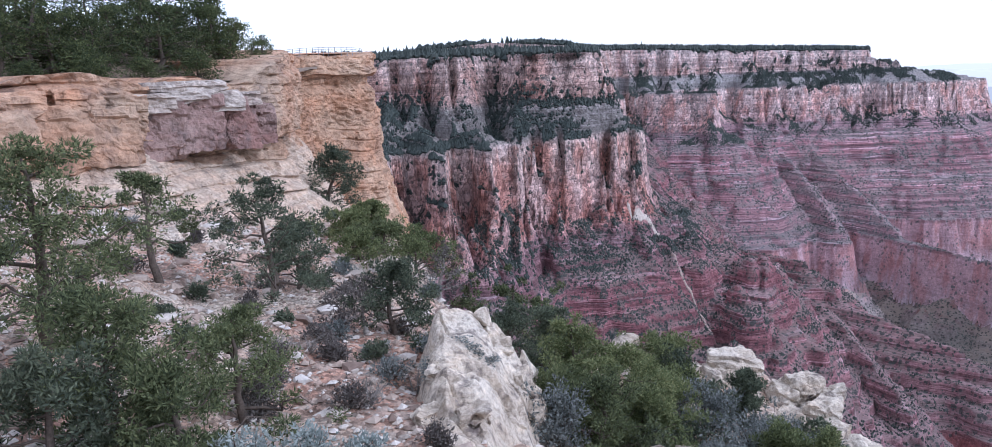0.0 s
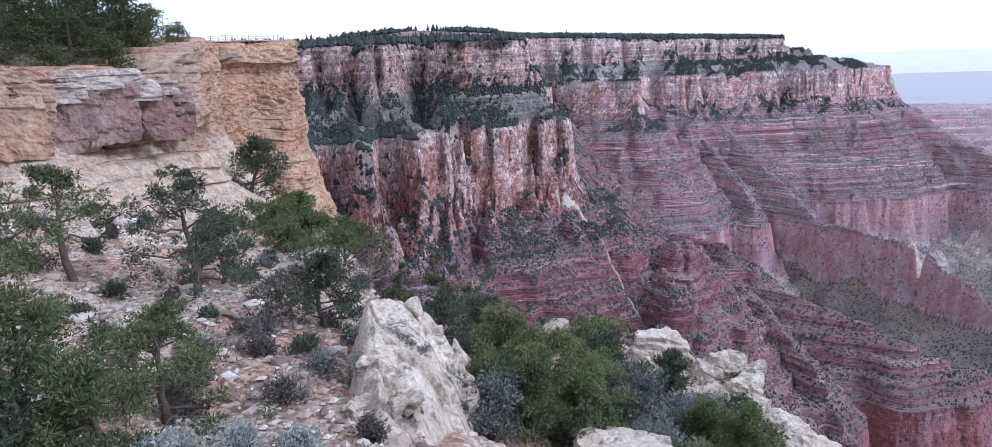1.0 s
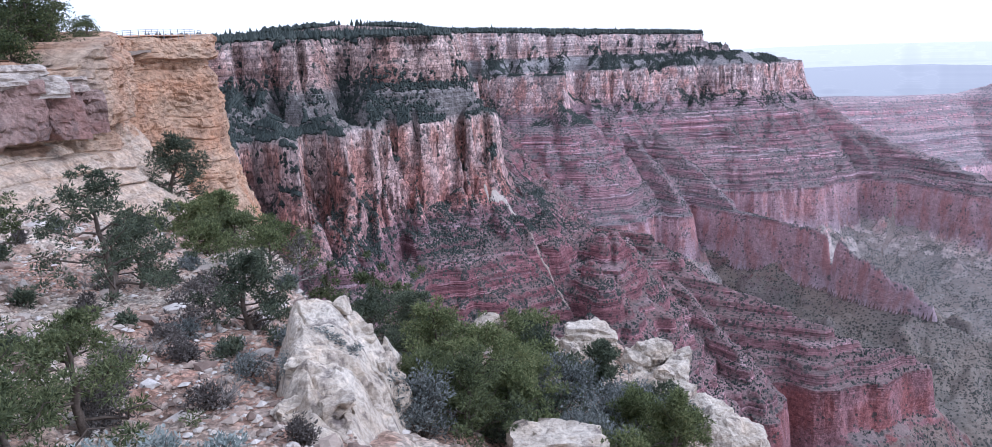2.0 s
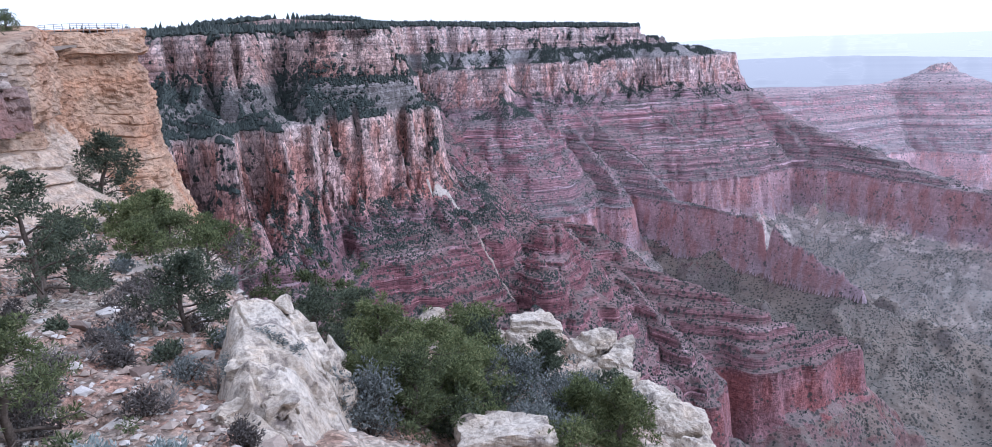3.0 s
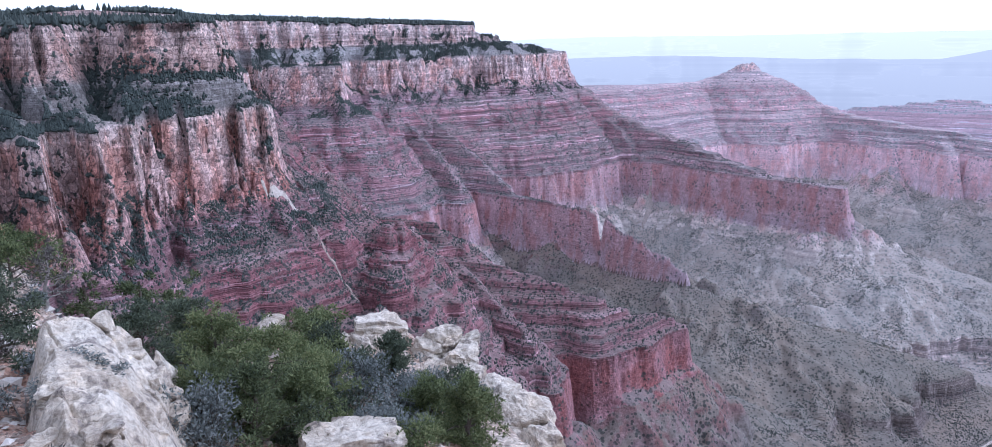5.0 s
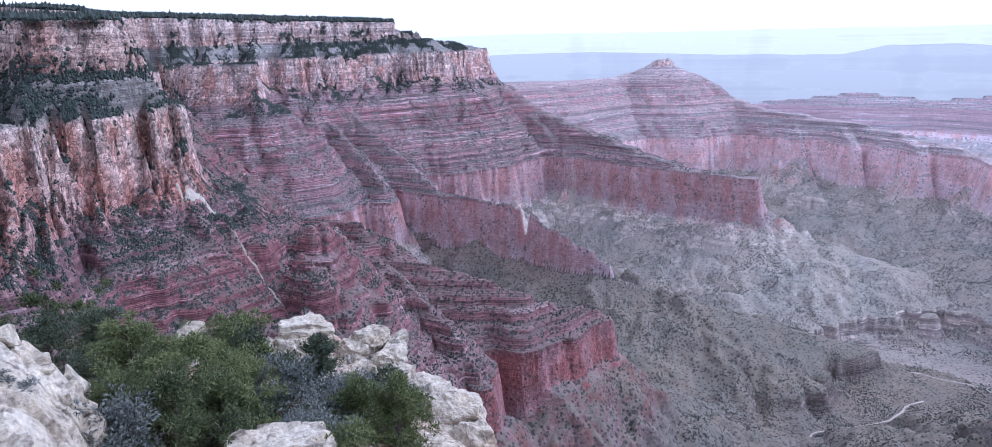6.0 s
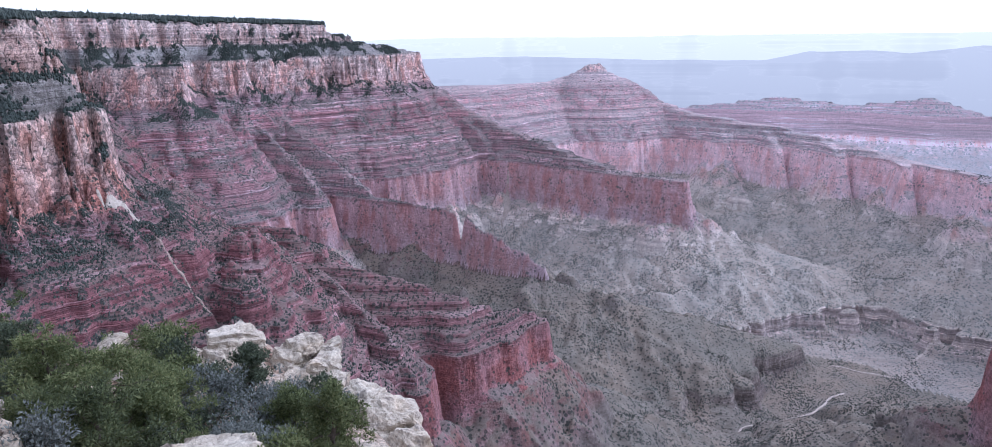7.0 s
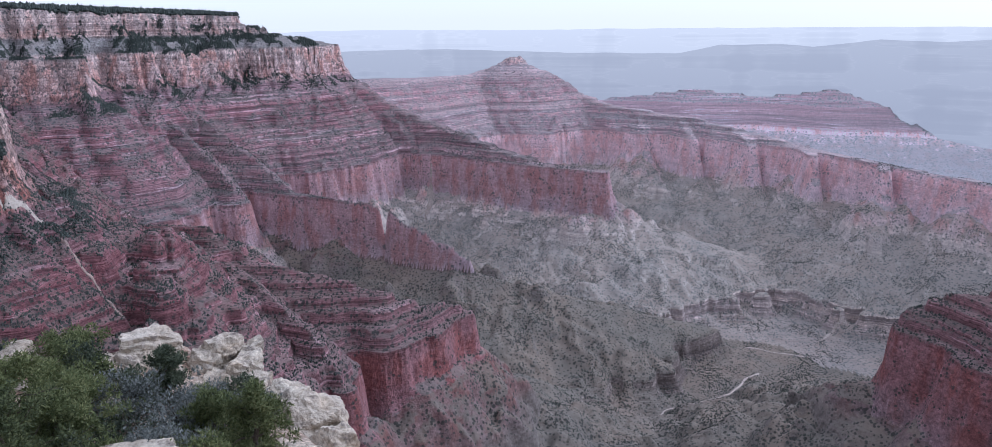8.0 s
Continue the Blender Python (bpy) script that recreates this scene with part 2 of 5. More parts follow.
add_steps(26, -58, 7, 0.4, 0.75)         # cream limestone cliff
add_steps(118, -116, 4, 0.12, 0.35)      # wooded slope
add_steps(143, -252, 4, 0.5, 0.75)       # buff sandstone cliff
add_steps(258, -325, 5, 0.12, 0.4)       # red slope
add_steps(520, -598, 15, 0.16, 0.68)     # red ledges
add_steps(552, -785, 4, 0.6, 0.8)        # great red cliff
add_steps(655, -850, 6, 0.1, 0.4)
add_steps(1015, -1000, 5, 0.03, 0.08)    # grey-green slopes
add_steps(1028, -1042, 2, 0.55, 0.75)    # brown cliff over the wash
LAYERS += [(1075, -1078), (1270, -1100), (2500, -1125), (9000, -1150)]
LD, LZ = (np.array(v, float) for v in zip(*LAYERS))


def setback(z):
    """How far behind the rim's edge the strata stand at the height z."""
    return float(np.interp(-z, -LZ, LD))


# ridge lines: (group, [(azimuth, range, height or negative depth behind the rim)])
def line_xy(*pts):
    return [(x, y, e) for x, y, e in pts]


def line_e(*pts):
    return [(*polar(a, r), e) for a, r, e in pts]


def line_az(*pts):
    return [(*polar(a, r), setback(z)) for a, r, z in pts]


RIDGES = [
    # the plateau behind the near wall, and its way round the cove to the mesa
    ("rim", line_xy((-260, -500, -160), (-230, -60, -170), (-480, 250, -170), (-800, 650, -170), (-700, 1250, -250),
                    (-420, 1560, -140), (-150, 1600, -150), (-40, 1640, -150), (-10, 2100, -190), (100, 2750, -220), (330, 3350, -240))),
    # headlands of the rim's cliff
    ("rim", line_e((-10.6, 1500, -120), (-9.3, 1360, -22), (-7.9, 1345, -14))),
    ("rim", line_e((-6.2, 1500, -150), (-6.0, 1380, -40), (-5.8, 1335, -6))),
    ("rim", line_e((-3.9, 1500, -150), (-3.5, 1330, -30), (-3.3, 1285, -5))),
    ("rim", line_e((-2.4, 1500, -150), (-1.7, 1310, -20), (-1.2, 1290, -5))),
    ("rim", line_e((0.8, 1600, -150), (2.4, 1345, -40), (3.6, 1335, -44), (5.4, 1340, -44), (6.5, 1350, -30), (7.0, 1335, -10))),
    ("rim", line_e((7.0, 1370, 18), (8.4, 1380, 40), (9.3, 1380, 60))),
    # ribs of the wooded slope that carry the fins of the buff cliff
    ("rim", line_e((-11.6, 1330, 10), (-11.6, 1150, 75), (-11.2, 1010, 116))),
    ("rim", line_e((-7.6, 1320, 14), (-8.2, 1130, 75), (-8.0, 1020, 116))),
    ("rim", line_e((-5.8, 1320, 14), (-5.2, 1130, 78), (-4.3, 1010, 112), (-3.6, 978, 117))),
    ("rim", line_e((-2.6, 1290, 20), (-1.2, 1180, 70), (-0.4, 1090, 114), (0.3, 1060, 122))),
    ("rim", line_e((0.4, 1290, 24), (1.6, 1220, 84), (2.6, 1165, 116))),
    ("rim", line_e((8.0, 1350, 50), (8.9, 1385, 62), (9.8, 1410, 72), (10.8, 1440, 80), (11.6, 1470, 84))),
    # red spurs below the near wall
    ("rim", line_az((6.5, 1200, -262), (8.5, 1140, -300), (11.0, 1080, -345))),
    ("rim", line_az((-1.0, 1010, -262), (2.5, 950, -310), (5.0, 900, -345))),
    ("rim", line_az((10.8, 1400, -255), (12.5, 1330, -290), (15.0, 1220, -350))),
    ("rim", line_xy((-260, -500, -160), (-700, -1600, -500), (-1500, -4000, -900))),
    ("rim", line_xy((-800, 650, -170), (-2000, 900, -700), (-4500, 1500, -1200))),
    ("rim", line_xy((330, 3350, -240), (-600, 4200, -700), (-2500, 4600, -1500))),
    # the bench that stands out from the mesa's wall
    ("mesa", line_e((8, 3150, 10), (10.5, 2990, 92), (13.5, 2905, 104), (16.0, 2880, 114))),
    ("mesa", line_xy((330, 3350, -240), (800, 3500, -240), (1250, 3500, -230), (1480, 3440, -160))),
    ("mesa", line_az((24.5, 3640, 10), (26.6, 3640, 0), (27.6, 3640, -30), (28.6, 3660, -60), (30.2, 3730, -80), (31.6, 3840, -100), (32.5, 3880, -114))),
    # red spurs that run down from the mesa's wall
    ("mesa", line_az((19.5, 3370, -290), (21.0, 3150, -370), (22.5, 2950, -440), (24.5, 2700, -545))),
    ("ridge", line_az((32, 3860, -200), (36.2, 3750, -399), (39.9, 3600, -491), (43.7, 3350, -558), (47, 3180, -594), (52.0, 3040, -599))),
    ("butte", line_az((33, 3950, -290), (38, 4100, -300), (42, 4400, -308), (43.06, 4480, -286), (44.05, 4480, -262), (44.35, 4480, -240), (44.7, 4480, -224), (45.5, 4480, -222),
                      (45.9, 4480, -240), (46.2, 4480, -261), (47.4, 4480, -294), (49.0, 4470, -360), (50.4, 4450, -433), (52.6, 4350, -480), (58.5, 4150, -515), (65, 3850, -585),
                      (71.3, 3500, -599), (77.5, 3250, -599), (90, 2900, -599))),
    # buttresses and talus ridges below the butte's long ridge
    ("butte", line_az((54.5, 4300, -490), (54.8, 4160, -560), (55.2, 4080, -690), (55.8, 3900, -810))),
    ("butte", line_az((57.5, 4180, -510), (58.2, 4010, -580), (58.8, 3930, -700), (59.5, 3760, -830))),
    ("butte", line_az((61.5, 4010, -550), (62.3, 3870, -590), (62.8, 3780, -690), (63.6, 3560, -860))),
    ("butte", line_az((66.0, 3800, -590), (66.6, 3640, -600), (67.0, 3560, -720), (67.6, 3380, -870))),
    ("butte", line_az((71.0, 3520, -598), (71.2, 3380, -605), (71.5, 3300, -730), (72.0, 3130, -880))),
    ("spur", line_az((22, 3300, -330), (26, 2950, -480), (28.5, 2760, -580), (31.5, 2640, -597), (34.5, 2540, -599), (38, 2400, -650), (41.8, 2330, -740),
                     (49.6, 2300, -862), (61.3, 2460, -1003))),
    ("ridge", line_az((52, 3060, -600), (54.5, 3060, -800), (60, 3080, -890), (67.2, 3080, -1003))),
    ("red_spur", line_az((9, 1700, -200), (13.5, 1700, -345), (18, 1650, -390), (22.6, 1590, -396), (23.8, 1570, -440), (27, 1500, -468), (31, 1450, -485), (34.9, 1425, -512),
                         (37.4, 1440, -540), (39.8, 1490, -570), (41.4, 1505, -590))),
    ("red_spur", line_az((23.8, 1500, -446), (27, 1340, -490), (29.5, 1260, -535), (31.2, 1200, -575))),
    ("red_butte", line_az((75.5, 1640, -535), (80, 1600, -480), (90, 1500, -380))),
]


SMOOTH = [k for k, (g, pts) in enumerate(RIDGES) if g == "butte"]

FREE = [k for k, (g, pts) in enumerate(RIDGES) if g == "mesa"]
LONE = [k for k, (g, pts) in enumerate(RIDGES) if g == "butte"]


# gullies cut into the cliffs: azimuth and range at the upper and the lower end, width, depth
GULLIES = [(-4.75, 1420, -4.4, 1215, 17, 120), (-10.4, 1420, -9.9, 1230, 18, 110), (-6.9, 1420, -6.8, 1260, 8, 60), (-2.9, 1400, -2.5, 1250, 9, 70), (0.3, 1420, 0.2, 1230, 26, 115), (-0.9, 1340, -1.0, 1262, 7, 60),
           (2.3, 1330, 2.1, 1255, 6, 45), (-2.35, 1120, -2.0, 930, 16, 90), (1.15, 1150, 1.0, 990, 15, 80), (3.0, 1230, 2.95, 1090, 10, 60), (5.0, 1240, 4.9, 1150, 7, 35), (-6.4, 1060, -6.2, 900, 12, 60),
           (8.6, 1300, 8.5, 1200, 8, 40), (10.2, 1330, 10.0, 1200, 9, 45), (17.3, 3380, 17.0, 3180, 40, 130), (12.4, 3320, 12.2, 3100, 24, 90), (15.2, 3420, 15.0, 3180, 22, 80), (20.6, 3400, 20.5, 3250, 18, 70),
           (22.7, 3420, 22.7, 3290, 16, 60), (26.1, 3560, 26.0, 3420, 20, 70), (9.3, 3200, 10.0, 2850, 30, 130), (35.2, 2560, 35.0, 2420, 14, 70), (29.5, 2700, 29.3, 2560, 12, 45)]


def gully(x, y):
    cut = np.zeros(x.shape)
    for a0, r0, a1, r1, wide, deep in GULLIES:
        (ax, ay), (bx, by) = polar(a0, r0), polar(a1, r1)
        dx, dy = bx - ax, by - ay
        t = ((x - ax) * dx + (y - ay) * dy) / (dx * dx + dy * dy)
        q = np.clip(t, 0, 1)
        w = 1.5 * wide * (0.6 + 0.8 * q)
        d = np.hypot(x - ax - q * dx, y - ay - q * dy)
        cut = np.maximum(cut, 0.6 * deep * np.clip(1.2 - d / w, 0, 1))
    return cut


def erosion(x, y):
    """Distance below the rim's edge along the ground at each place, which ridge it belongs to, and how far that ridge's line is."""
    best = np.full(x.shape, 1e9)
    away = np.zeros(x.shape)
    owner = np.zeros(x.shape, np.int8)
    for k, (group, pts) in enumerate(RIDGES):
        for (ax, ay, ae), (bx, by, be) in zip(pts, pts[1:]):
            dx, dy = bx - ax, by - ay
            t = np.clip(((x - ax) * dx + (y - ay) * dy) / (dx * dx + dy * dy), 0, 1)
            d = np.hypot(x - ax - t * dx, y - ay - t * dy)
            e = (np.maximum(0, d - 22) if group in ("butte", "ridge") else d) + ae + t * (be - ae)
            near = e < best
            owner[near] = k
            best, away = np.where(near, e, best), np.where(near, d, away)
    return best, owner, away


DEPTHS = [-300, -20, 0, 60, 135, 200, 270, 490, 530, 570, 680, 1000, 1070]
BIG = [10, 12, 14, 16, 16, 16, 18, 20, 14, 14, 30, 45, 50]
BUTTRESS = [4, 24, 34, 40, 46, 44, 44, 38, 34, 34, 75, 80, 60]
FLUTE = [0, 16, 26, 24, 28, 24, 22, 20, 14, 14, 40, 34, 10]
SMALL = [1, 3, 4, 6, 5, 6, 5, 4, 2, 2, 4, 3, 3]


def fold(n, soft=0.05):
    """Rounded swells between notches."""
    return np.sqrt(n * n + soft * soft)


def carved(x, y):
    """The same with rounded buttresses between gullies, flutes and small wear; the rim's cliffs have a rhythm of their own."""
    e, owner, away = erosion(x, y)
    # at the end of the near wall the wooded slope is narrow, and the buff cliff stands close under the rim's
    az, r = np.degrees(np.arctan2(x, y)), np.hypot(x, y)
    cut = gully(x + 22 * fbm(x / 45, y / 45 + 8, octaves=3), y)
    e = e + cut * np.interp(e, [-200, -20, 150, 200], [0.3, 1, 1, 0.3])
    e = e + 58 * np.clip((az - 1.8) / 1.8, 0, 1) * np.clip((20 - az) / 3, 0, 1) * np.clip((1600 - r) / 80, 0, 1) * (r > 900) * np.clip((e - 34) / 16, 0, 1)
    wx, wy = x + 26 * fbm(x / 90, y / 90 + 5, octaves=2), y + 26 * fbm(x / 90 + 70, y / 90, octaves=2)
    big = fbm(wx / 260, wy / 260, octaves=2)
    upper = np.interp(e, [60, 118], [1, 0])
    swell = upper * fold(fbm(wx / 105 + 90, wy / 105 + 31, octaves=2)) + (1 - upper) * fold(fbm(wx / 112 + 40, wy / 112, octaves=2))
    chute = np.clip(1.5 - swell / 0.16, 0, 1) * np.interp(e, [-40, 0, 250, 330], [0, 1, 1, 0])
    buttress = 0.42 - 1.6 * swell
    flute = 0.4 - 1.5 * (upper * fold(fbm(wx / 34 + 55, wy / 34, octaves=2)) + (1 - upper) * fold(fbm(wx / 46 + 13, wy / 46, octaves=2)))
    small = sum(0.62 ** i * np.clip(22 / 2 ** i / (0.0035 * r) - 1, 0, 1) * vnoise(x * 2 ** i / 22 + 17 * i, y * 2 ** i / 22 + 11) for i in range(3)) / 1.6
    k = np.clip(away / 120, np.where(np.isin(owner, SMOOTH), 0.012, np.where(np.isin(owner, FREE), 0.3, 0.08)), 1)
    k = k * np.where(np.isin(owner, LONE) & (e < 470), 0.35, 1)
    chute = np.maximum(chute * np.clip(away / 160 - 0.3, 0, 1), np.clip(cut / 30, 0, 1) * np.interp(e, [-40, 0, 250, 330], [0, 1, 1, 0]))
    return e + k * (np.interp(e, DEPTHS, BIG) * big + np.interp(e, DEPTHS, BUTTRESS) * buttress
                    + np.interp(e, DEPTHS, FLUTE) * flute + np.interp(e, DEPTHS, SMALL) * small), owner, chute * chute * (3 - 2 * chute)


def land_height(x, y, e, chute):
    """Height at the depth e: cliffs and ledges, or loose slopes in the chutes between the buttresses."""
    z = np.interp(e, LD, LZ)
    z = z + chute * (np.interp(e, [-40, 0, 30, 118, 143, 258, 330], [22, 8, -38, -150, -190, -325, -395]) - z) * (e < 330) * (e > -40)
    near = np.clip((2150 - np.hypot(x, y)) / 200, 0, 1) * (e > 900) * (e < 1200)
    z = z + near * (np.interp(e, [900, 1015, 1200], [-955, -1003, -1090]) - z)
    # fans of talus heaped against the cliffs' feet
    fan = np.clip(0.12 + 0.8 * fbm(x / 130 + 3, y / 130, octaves=3) + 1.2 * np.exp(-((x - 905) ** 2 + (y - 1110) ** 2) / 200 ** 2), 0, 0.75)
    z = np.where((e > 118) & (e < 258) & (np.hypot(x, y) < 3900), np.maximum(z, -252 + 80 * fan - 1.1 * (e - 143)), z)
    z = np.where((e > 520) & (e < 700), np.maximum(z, -785 + 125 * fan - 0.85 * (e - 552)), z)
    k = np.interp(np.hypot(x, y), [150, 900], [62 / 80, 1]) * np.where(np.hypot(x, y) > 2200, np.interp(np.arctan2(x, y), np.radians([10, 25]), [1.42, 1.0]), 1)
    return np.where(z > -60, -60 + (z + 60) * k, z)


def canyon_sheet(az0, az1, cols, rows, r0, r1, dense):
    az = np.radians(np.linspace(az0, az1, cols))
    rd = np.geomspace(r0, r1, dense)
    A, R = np.meshgrid(az, rd, indexing="ij")
    e, owner, chute = carved(R * np.sin(A), R * np.cos(A))
    z = land_height(R * np.sin(A), R * np.cos(A), e, chute)
    w = (np.abs(np.diff(z, axis=1)) + 0.2 * np.diff(R, axis=1)) / R[:, 1:]
    w *= np.interp(R[:, 1:], [550, 750], [0.12, 1])
    half = cols // 22
    run = np.cumsum(np.pad(w, ((half + 1, half), (0, 0)), mode="edge"), 0)
    run = run[2 * half + 1:] - run[:-2 * half - 1]
    run = np.cumsum(np.pad(run, ((half + 1, half), (0, 0)), mode="edge"), 0)
    w = run[2 * half + 1:] - run[:-2 * half - 1]
    cum = np.concatenate([np.zeros((cols, 1)), np.cumsum(w, 1)], 1)
    cum /= cum[:, -1:]
    q = np.linspace(0, 1, rows)
    R2 = np.stack([np.interp(q, cum[i], rd) for i in range(cols)])
    E2 = np.stack([np.interp(R2[i], rd, e[i]) for i in range(cols)])
    C2 = np.stack([np.interp(R2[i], rd, chute[i]) for i in range(cols)])
    O2 = np.take_along_axis(owner, np.clip(np.searchsorted(rd, R2), 0, dense - 1), 1)
    X, Y = R2 * np.sin(az)[:, None], R2 * np.cos(az)[:, None]
    Z = land_height(X, Y, E2, C2)
    # hard and soft beds stand out and fall back, and the cliffs part into blocks
    k = np.interp(R2, [1500, 3500], [1, 1.9])
    bed = 1.3 * vnoise(X / 260, Y / 260, Z / (7 * k)) + 0.9 * vnoise(X / (18 * k), Y / (18 * k), Z / (10 * k)) + 0.4 * vnoise(X / (8 * k), Y / (8 * k), Z / (5 * k))
    push = k * np.interp(E2, [-30, 0, 26, 40, 110, 120, 143, 160, 258, 290, 510, 522, 552, 600, 1010, 1016, 1028, 1060],
                         [0, 4.5, 4.5, 1, 1, 4.5, 4.5, 2.2, 2.4, 2.6, 2.2, 2, 2, 0.6, 0.6, 3, 3, 0.3]) * bed * (1 - 0.6 * C2) * np.interp(R2, [500, 700], [0, 1])
    return X + push * np.sin(az)[:, None], Y + push * np.cos(az)[:, None], Z, E2, O2, C2


BANDS = [("rim_top", -1e9, -2), ("rim_cliff", -2, 26), ("wooded_slope", 26, 118), ("pale_cliff", 118, 143), ("red_slope", 143, 258), ("ledged_slope", 258, 520),
         ("great_cliff", 520, 552), ("foot_slope", 552, 1015), ("low_cliff", 1015, 1030), ("valley_floor", 1030, 1e9)]


def islands(code):
    """A number for each patch of equal neighbours in a grid."""
    n, m = code.shape
    cut = np.ones((n, m), bool)
    cut[:, 1:] = code[:, 1:] != code[:, :-1]
    run = np.cumsum(cut.ravel()).reshape(n, m) - 1
    root = np.arange(run.max() + 1)

    def find(a):
        while root[a] != a:
            root[a] = root[root[a]]
            a = root[a]
        return a
    for i in range(n - 1):
        pairs = np.unique(np.stack([run[i], run[i + 1]], 1)[code[i] == code[i + 1]], axis=0)
        for a, b in pairs:
            a, b = find(a), find(b)
            if a != b:
                root[max(a, b)] = min(a, b)
    return np.array([find(a) for a in range(len(root))])[run]


def tidy(code, least=450):
    """Gives each small patch to the patch before it, so that no layer is left in crumbs."""
    for _ in range(6):
        piece = islands(code)
        small = np.bincount(piece.ravel())[piece] < least
        if not small.any():
            break
        for j in range(1, code.shape[1]):
            code[:, j] = np.where(small[:, j], code[:, j - 1], code[:, j])
        first = small[:, 0]
        code[first, 0] = code[first, 1]
    return code


def land_objects(sheet, looks):
    """One thing for each group of ridges, cut out of a sheet, with each layer of rock a part of it."""
    X, Y, Z, E, O, C = sheet
    cols, rows = X.shape
    V = np.stack([X, Y, Z], -1).reshape(-1, 3)
    F = grid_faces(cols, rows)
    own = O.reshape(-1)[F[:, 0]]
    depth = E.reshape(-1)[F].mean(1)
    groups = sorted(looks)
    thing = np.array([groups.index(g) for g, _ in RIDGES])[own].reshape(cols - 1, rows - 1)
    layer = np.searchsorted([b[2] for b in BANDS], depth).reshape(cols - 1, rows - 1)
    code = tidy(thing * 100 + layer)
    thing, layer = (code // 100).ravel(), (code % 100).ravel()
    piece = islands(code).ravel()
    for g, key in enumerate(groups):
        mine = thing == g
        if not mine.any():
            continue
        name, mat, label, category, kind = looks[key]
        low = V[F[mine]].reshape(-1, 3)
        top = tagged(new(name), label, category, kind=kind)
        top.location = (*low.mean(0)[:2], low[:, 2].min())
        for b, (band, e0, e1) in enumerate(BANDS):
            for k in np.unique(piece[mine & (layer == b)]):
                used, inv = np.unique(F[piece == k], return_inverse=True)
                me = mesh_from(band, V[used] - np.array(top.location), inv.reshape(-1, 4)[:, ::-1])
                # low slopes of the farther groups take the copy with haze in its colour
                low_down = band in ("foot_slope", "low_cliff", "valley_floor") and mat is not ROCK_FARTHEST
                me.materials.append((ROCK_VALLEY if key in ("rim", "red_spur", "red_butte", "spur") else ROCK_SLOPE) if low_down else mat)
                new(band, me).parent = top


# the farther the group, the more haze its rock colour holds
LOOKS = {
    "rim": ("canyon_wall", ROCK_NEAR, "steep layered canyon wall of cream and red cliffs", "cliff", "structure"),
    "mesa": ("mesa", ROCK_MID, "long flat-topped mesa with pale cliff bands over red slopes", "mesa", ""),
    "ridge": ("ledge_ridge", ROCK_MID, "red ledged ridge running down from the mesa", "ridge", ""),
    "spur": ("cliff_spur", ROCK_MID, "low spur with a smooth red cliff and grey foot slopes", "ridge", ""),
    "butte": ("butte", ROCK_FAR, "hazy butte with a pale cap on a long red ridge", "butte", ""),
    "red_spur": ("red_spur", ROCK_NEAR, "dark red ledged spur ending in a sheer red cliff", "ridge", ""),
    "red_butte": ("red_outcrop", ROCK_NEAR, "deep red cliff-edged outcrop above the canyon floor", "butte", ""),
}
SHEET = canyon_sheet(-17, 80, 960, 660, 90, 4850, 1700)
land_objects(SHEET, LOOKS)
# the rest of the land, behind and beside the viewpoint
AROUND = canyon_sheet(80, 343, 220, 110, 118, 4850, 400)
me = mesh_from("plateau", np.stack(AROUND[:3], -1).reshape(-1, 3), grid_faces(220, 110)[:, ::-1])
me.materials.append(ROCK_NEAR)
tagged(new("plateau", me), "wooded rocky plateau and canyon side behind the viewpoint", "plateau", kind="structure")


def far_temple():
    """A far pair of red buttes on a grey footing, of lesser scale than the main wall."""
    k, cols, rows = 0.8, 260, 110
    pts = line_az((50, 4640, -610), (54.5, 4640, -560), (58, 4650, -512), (60, 4650, -520), (62.8, 4680, -560), (65.2, 4640, -530),
                  (67.0, 4600, -492), (67.8, 4600, -492), (70, 4600, -570), (71.3, 4600, -625), (72.5, 4600, -680), (74, 4600, -760), (76, 4600, -820), (82, 4600, -870))
    az = np.radians(np.linspace(49, 83, cols))
    r = np.concatenate([np.linspace(4250, 4400, 20), np.linspace(4404, 4700, rows - 30), np.linspace(4710, 4860, 10)])
    A, R = np.meshgrid(az, r, indexing="ij")
    X, Y = R * np.sin(A), R * np.cos(A)
    best = np.full(X.shape, 1e9)
    for (ax, ay, ae), (bx, by, be) in zip(pts, pts[1:]):
        dx, dy = bx - ax, by - ay
        t = np.clip(((X - ax) * dx + (Y - ay) * dy) / (dx * dx + dy * dy), 0, 1)
        best = np.minimum(best, np.hypot(X - ax - t * dx, Y - ay - t * dy) * 1.6 + ae + t * (be - ae))
    e = best + 8 * fbm(X / 120, Y / 120, octaves=3) + 6 * np.clip(1 - np.abs(fbm(X / 90, Y / 90 + 3, octaves=2)) / 0.3, 0, 1)
    V, F = np.stack([X, Y, k * np.interp(e, LD, LZ)], -1).reshape(-1, 3), grid_faces(cols, rows)
    top = tagged(new("temple_butte"), "far pale red twin butte veiled in haze", "butte")
    top.location = (*polar(65, 4600), -860)
    depth = e.reshape(-1)[F].mean(1)
    for band, e0, e1 in (("ledged_slope", 0, 520), ("great_cliff", 520, 552), ("foot_slope", 552, 1e9)):
        used, inv = np.unique(F[(depth > e0) & (depth <= e1)], return_inverse=True)
        me = mesh_from(band, V[used] - np.array(top.location), inv.reshape(-1, 4)[:, ::-1])
        # the butte's haze is in this rock's base colour
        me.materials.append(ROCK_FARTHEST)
        new(band, me).parent = top
    return top


